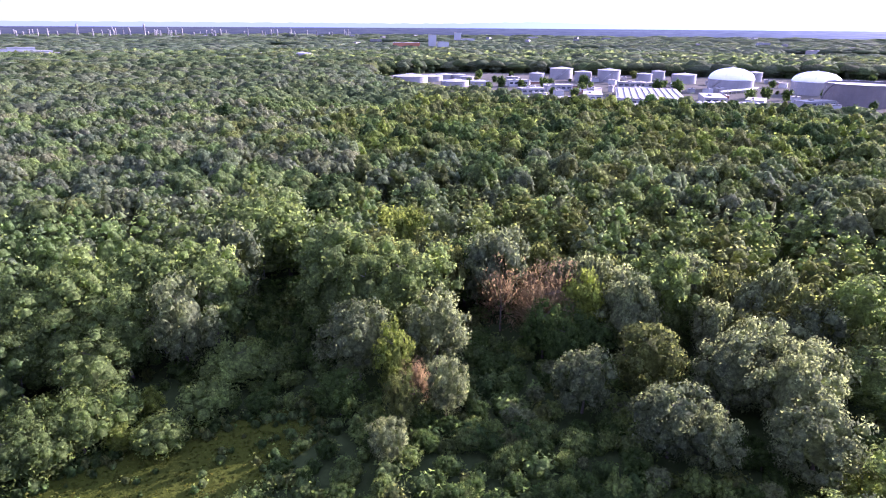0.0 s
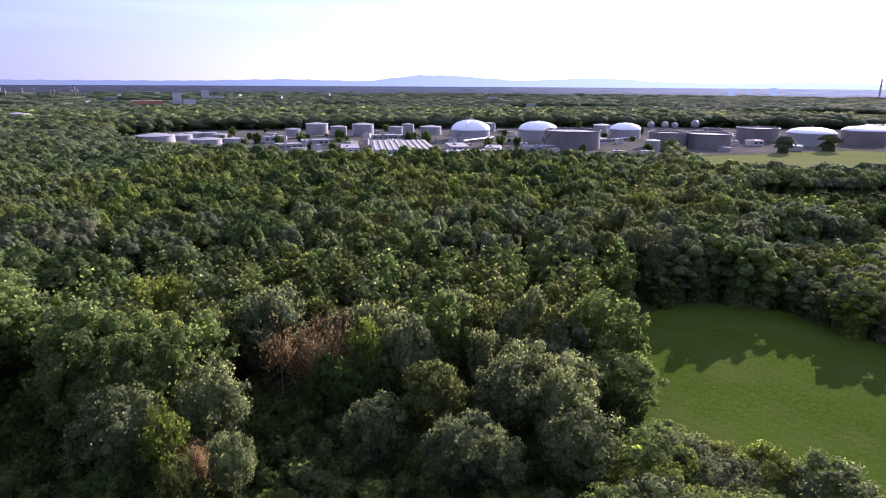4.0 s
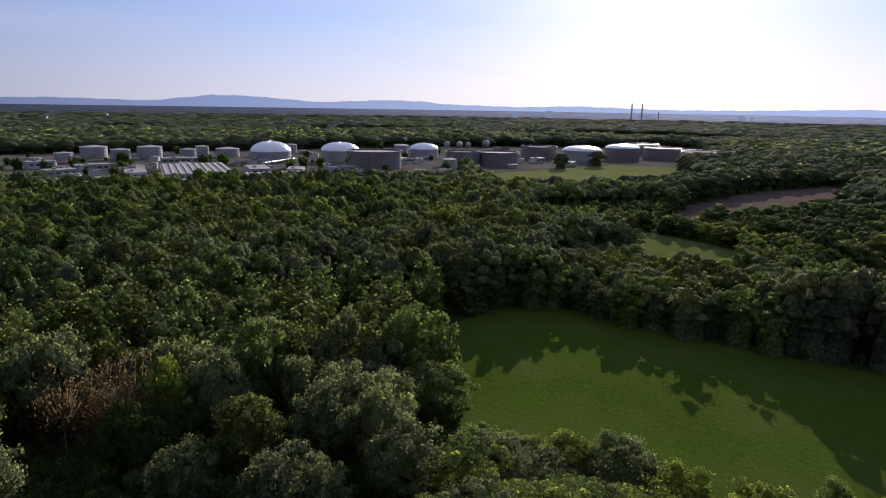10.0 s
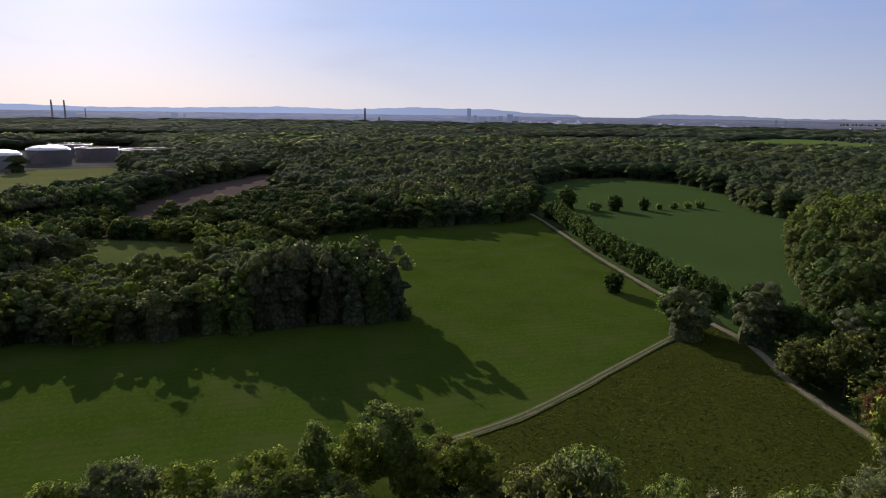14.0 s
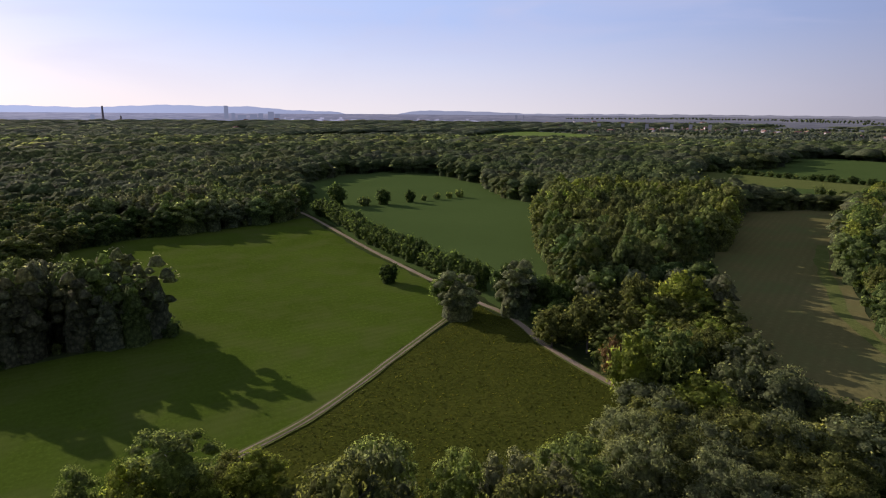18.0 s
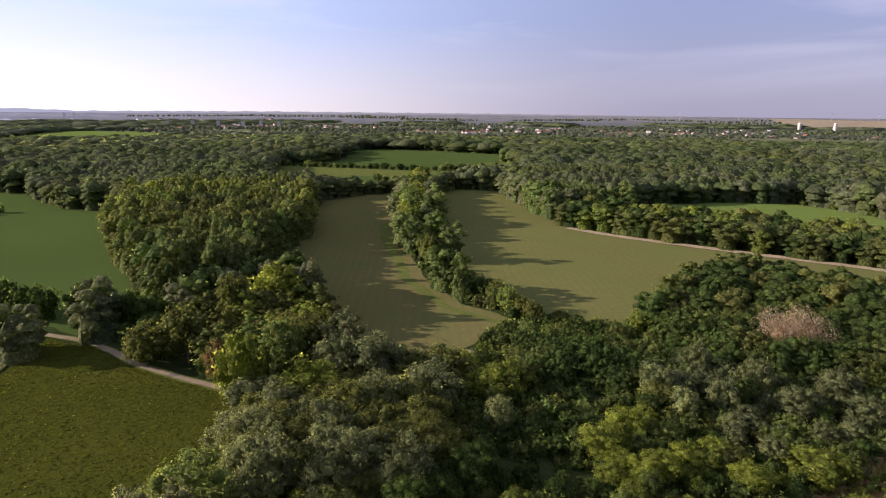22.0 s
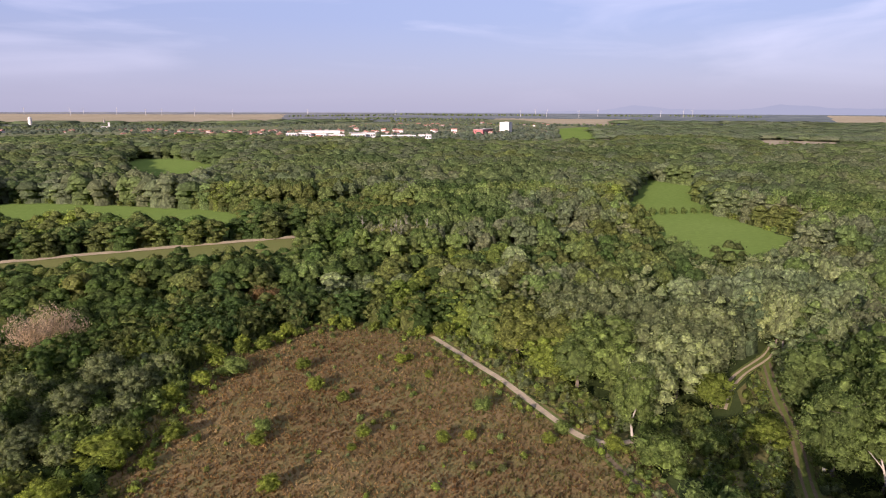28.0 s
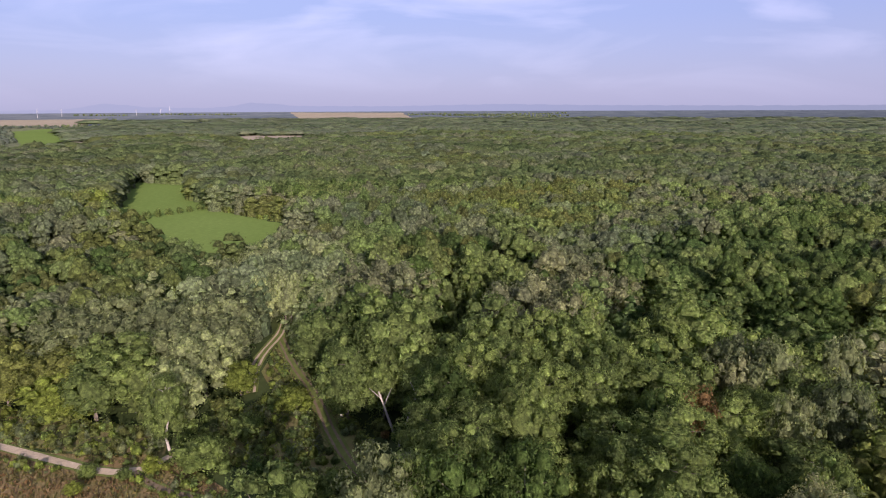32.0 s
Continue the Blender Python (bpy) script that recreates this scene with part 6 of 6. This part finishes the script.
for k in range(64):
    az, r = radians(far_rng.uniform(26, 74)), far_rng.uniform(2000, 3500)
    building("industrial_hall", r * math.sin(az), r * math.cos(az), far_rng.uniform(25, 80), 24, far_rng.uniform(6, 11), far_rng.uniform(20, 60), far_rng.choice((WALL_GREY, CONCRETE, WALL_WHITE)), ROOF_PALE,
             "pale flat hall on the hazy plain", 1, group="plain halls", windows=False)


def column(x, y, h, r, label):
    z = float(rise(math.hypot(x, y)))
    t = thing("refinery_column", x, y, z, 0, label, "industrial plant", "refinery columns")
    part("shaft", lathe([(r * 1.3, 0), (r * 1.3, h * 0.2), (r, h * 0.22), (r, h * 0.94), (r * 0.4, h)], 12), ROOF_GREY, t)
    part("platform", lathe([(r * 1.9, h * 0.7), (r * 1.9, h * 0.72), (r, h * 0.72), (r, h * 0.7)], 12, False), ROOF_GREY, t)


for k in range(64):
    az, r = radians(far_rng.uniform(-34, -8)), far_rng.uniform(3050, 3420)
    column(r * math.sin(az), r * math.cos(az), far_rng.choice((30, 34, 38, 42, 46, 62 if k % 6 == 0 else 36)), far_rng.uniform(1.8, 4.0), "slim pale refinery column on the horizon")
for k in range(24):
    az, r = radians(-33.5 + k * 1.05), far_rng.uniform(3000, 3300)
    x, y, d = r * math.sin(az), r * math.cos(az), far_rng.uniform(18, 34)
    t = thing("refinery_tank", x, y, float(rise(r)), 0, "white refinery tank on the horizon", "tank", "refinery tanks")
    part("shell", lathe([(d / 2, 0), (d / 2, 9), (d * 0.3, 11), (0.3, 12)], 20), TANK_GREY, t)


def chimney(az, r, top, wide, label, mat=CONCRETE):
    x, y = r * math.sin(radians(az)), r * math.cos(radians(az))
    z = float(rise(r))
    t = thing("chimney", x, y, z, 0, label, "chimney", "power station chimneys")
    part("stack", lathe([(wide * 0.6, 0), (wide * 0.5, (top - z) * 0.5), (wide * 0.42, top - z - 1)], 14, False), mat, t)
    part("rim", lathe([(wide * 0.46, top - z - 2), (wide * 0.46, top - z), (wide * 0.34, top - z), (wide * 0.34, top - z - 2)], 14, False), STEEL, t)


chimney(55.78, 3500, 100, 8, "tall slim power station chimney in the haze")
chimney(56.63, 3500, 99, 8, "tall slim power station chimney in the haze")
chimney(58.0, 3500, 62, 5, "shorter chimney beside the power station")
chimney(80.28, 3600, 84, 10, "dark slim chimney in front of the hills", TANK_DARK)
chimney(81.53, 3600, 38, 9, "low chimney stub in the haze", TANK_DARK)


def block_at(az0, az1, r, top, label, floors=12, mat=CONCRETE):
    az = radians((az0 + az1) / 2)
    w = r * radians(az1 - az0)
    z = float(rise(r))
    building("city_block", r * math.sin(az), r * math.cos(az), w, w * 0.7, top - z, -math.degrees(az), mat, mat if r > 3500 else ROOF_GREY, label, floors, group="city skyline", windows=False)


# these far blocks glow in a painted haze colour instead of taking light
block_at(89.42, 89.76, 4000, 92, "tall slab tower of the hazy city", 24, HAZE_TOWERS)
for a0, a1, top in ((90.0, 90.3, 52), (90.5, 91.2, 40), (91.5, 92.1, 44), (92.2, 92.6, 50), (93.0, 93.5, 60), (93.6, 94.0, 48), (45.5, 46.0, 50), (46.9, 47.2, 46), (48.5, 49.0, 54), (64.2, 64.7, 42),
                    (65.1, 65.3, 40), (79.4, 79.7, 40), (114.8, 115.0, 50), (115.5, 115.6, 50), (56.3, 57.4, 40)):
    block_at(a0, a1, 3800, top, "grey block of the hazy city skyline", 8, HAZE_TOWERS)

# the town in the south: white halls, red roofs, houses among gardens
building("white_hall", -560, -1590, 95, 45, 16, -20, WALL_WHITE, ROOF_PALE, "large white factory hall at the town's edge", 2, windows=False)
building("white_hall", -640, -1520, 55, 32, 11, -20, WALL_WHITE, ROOF_PALE, "white hall beside the factory", 1, windows=False)
building("white_cube", -1161, -1602, 33, 30, 33, 36, WALL_WHITE, ROOF_PALE, "tall plain white warehouse cube", 1, windows=False)
building("red_hall", -1035, -1540, 85, 30, 15, 36, WALL_RED, ROOF_PALE, "long dark red hall beside the white cube", 1, windows=False)
for k in range(9):
    building("white_hall", -470 - k * 32, -1560 + k * 26 + far_rng.uniform(-30, 30), far_rng.uniform(24, 50), 20, far_rng.uniform(9, 14), -30 + far_rng.uniform(-10, 10), WALL_WHITE, ROOF_PALE,
             "small white works building in the town", 2, group="works buildings")
houses = []
for k, (wm, a, b, h) in enumerate(((CONCRETE, 14, 10, 6.5), (WALL_WHITE, 18, 11, 8), (CONCRETE, 12, 10, 6))):
    houses.append(building("house", -640 + k * 25, -1190 - k * 20, a, b, h, 30 * k, wm, ROOF_RED, "town house with a red pitched roof", 2, "gable", "town houses", "house", windows=False))
TOWN_LINES = [[(-400, -1820), (-700, -1740), (-980, -1660)], [(-250, -1950), (-420, -1750), (-520, -1450)], [(900, -2000), (300, -2150), (-150, -2150), (-330, -2050)],
              [(1300, -1650), (1000, -1850), (600, -2000)], [(1950, -1250), (2150, -1700), (1500, -1800)], [(-900, -2300), (-1400, -2350), (-1800, -2300)]]
for many, line in zip((3, 3, 1, 1, 1, 2), TOWN_LINES):
    for q in smooth_line(line, 34):
        for s in range(many):
            px, py = q.x + far_rng.uniform(-170, 170), q.y + far_rng.uniform(-170, 170)
            k = far_rng.uniform(0.75, 1.1)
            copy_thing(far_rng.choice(houses), Matrix.LocRotScale((px, py, 0.3 + float(rise(math.hypot(px, py)))), Euler((0, 0, far_rng.uniform(0, 3.14))), (k, k, k)))
for k in range(50):
    az, r = radians(far_rng.gauss(112, 14)), far_rng.uniform(2300, 3600)
    q = far_rng.uniform(0.8, 1.6)
    copy_thing(far_rng.choice(houses), Matrix.LocRotScale((r * math.sin(az), r * math.cos(az), 0.3 + float(rise(r))), Euler((0, 0, far_rng.uniform(0, 3.14))), (q, q, q)))
# pale low buildings of the far town, in loose clusters; those beyond the woods glow in a painted haze colour
def town_blocks(walls, roof, az):
    return [building("town_building", 3700 * math.sin(radians(az + q)), 3700 * math.cos(radians(az + q)), a, 10, h, 20 * q, wm, roof, "small pale building of the far town", 2, group="far town buildings", windows=False)
            for q, a, h, wm in zip((0, 2, 4), (16, 24, 12), (8, 7, 10), walls)]


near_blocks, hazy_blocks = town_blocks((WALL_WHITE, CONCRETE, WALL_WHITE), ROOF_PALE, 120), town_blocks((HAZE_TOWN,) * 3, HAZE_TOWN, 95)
for kinds, a0, a1, r0, r1, many in ((hazy_blocks, 92, 103, 3450, 4000, 42), (hazy_blocks, 105, 116, 3450, 3800, 42), (near_blocks, 120, 131, 2600, 3200, 48), (near_blocks, 132, 137, 2300, 2700, 14),
                                    (near_blocks, 147, 158, 2200, 2750, 44), (near_blocks, 163, 178, 2300, 2700, 30)):
    for k in range(many):
        az, r, q = radians(far_rng.triangular(a0, a1)), far_rng.uniform(r0, r1), far_rng.uniform(0.6, 1.3)
        copy_thing(far_rng.choice(kinds), Matrix.LocRotScale((r * math.sin(az), r * math.cos(az), 0.3 + float(rise(r))), Euler((0, 0, far_rng.uniform(0, 3.14))), (q, q, q)))
copy_thing(houses[0], Matrix.LocRotScale((484, -226, 0.2), Euler((0, 0, 0.35)), (0.62, 0.62, 0.62)))
for az in (126, 128, 129.5, 131, 124, 122):
    block_at(az, az + 0.28, 2700, 26, "white apartment block of the far town", 6, WALL_WHITE)
church = thing("church", -95, -2420, float(rise(2420)), 0, "white church with a dark pointed spire", "church")
part("nave", box(-12, 12, -6, 6, 0, 11), WALL_WHITE, church)
part("tower", box(-16, -10, -3, 3, 0, 24), WALL_WHITE, church)
part("spire", lathe([(4.2, 24), (2.0, 31), (0.2, 40)], 8), TANK_DARK, church)
for az in (174.9, 177.3):
    x, y = 3050 * math.sin(radians(az)), 3050 * math.cos(radians(az))
    t = thing("silo", x, y, float(rise(3050)), 0, "white farm silo on the plain", "silo", "farm silos")
    part("drum", lathe([(7, 0), (7, 30), (2, 34)], 16), WALL_WHITE, t)

turbine = thing("wind_turbine", 0, -4300, float(rise(4300)), 0, "white wind turbine on the horizon", "wind turbine", "wind turbines")
part("tower", lathe([(1.3, 0), (0.8, 40)], 10), WALL_GREY, turbine)
part("nacelle", box(-0.9, 0.9, -2.0, 2.0, 39.5, 41.2), WALL_GREY, turbine)
for k in range(3):
    a = 0.4 + k * 2.094
    part("blade", limb((0, -2.2, 40.4), (16 * math.sin(a), -2.2, 40.4 + 16 * math.cos(a)), 0.6, 0.15, 4), WALL_GREY, turbine)
for az in (177, 180.9, 183.2, 185.3, 186.5, 189, 192, 198.3, 206, 217.2, 218.5, 219.5, 222.3, 223.9, 229.1, 230.9, 231.6, 166, 170.5):
    r = far_rng.uniform(4150, 4550)
    copy_thing(turbine, pose(r * math.sin(radians(az)), r * math.cos(radians(az)), float(rise(r)), 0, 0, far_rng.uniform(0, 40) - az))

# ---------------------------------------------------------------- far hills, a plain hazy backdrop
HILLS = [(0, 0.08), (8, 0.26), (14.7, 0.12), (19.5, 0.67), (22.5, 0.64), (28.4, 0.22), (34.3, 0.48), (37.3, 0.42), (39.5, 0.2), (46, 0.05), (51, 0.2), (59, 0.0), (65, 0.05), (73, 0.25),
         (79, 0.1), (85, 0.37), (88, 0.28), (91.7, 0.28), (94.6, 0.02), (99, -0.12), (99.8, -0.3), (104, -0.3), (106.3, 0.06), (111.7, 0.0), (116, -0.16), (130, -0.12), (154, -0.18),
         (175, -0.3), (215, -0.2), (224, -0.04), (227, 0.44), (230, 0.13), (234, 0.05), (236, 0.14), (238, 0.48), (239.6, 0.42), (242, 0.2), (250, 0.15), (260, 0.31), (268, 0.17), (281, 0.08), (320, 0.05), (360, 0.08)]
ha = np.arange(0, 360, 0.25)
he = np.interp(ha, [a for a, _ in HILLS], [e for _, e in HILLS]) + 0.02 * np.sin(ha * 2.7) + 0.012 * np.sin(ha * 7.1 + 1)
R = 4880.0
hv = [(R * math.sin(radians(a)), R * math.cos(radians(a)), 20.0) for a in ha] + [(R * math.sin(radians(a)), R * math.cos(radians(a)), 70 + R * math.tan(radians(e))) for a, e in zip(ha, he)]
hv += [((R + 60) * math.sin(radians(a)), (R + 60) * math.cos(radians(a)), 20.0) for a in ha]
n = len(ha)
hf = [(k, n + k, n + (k + 1) % n, (k + 1) % n) for k in range(n)] + [(n + k, 2 * n + k, 2 * n + (k + 1) % n, n + (k + 1) % n) for k in range(n)]
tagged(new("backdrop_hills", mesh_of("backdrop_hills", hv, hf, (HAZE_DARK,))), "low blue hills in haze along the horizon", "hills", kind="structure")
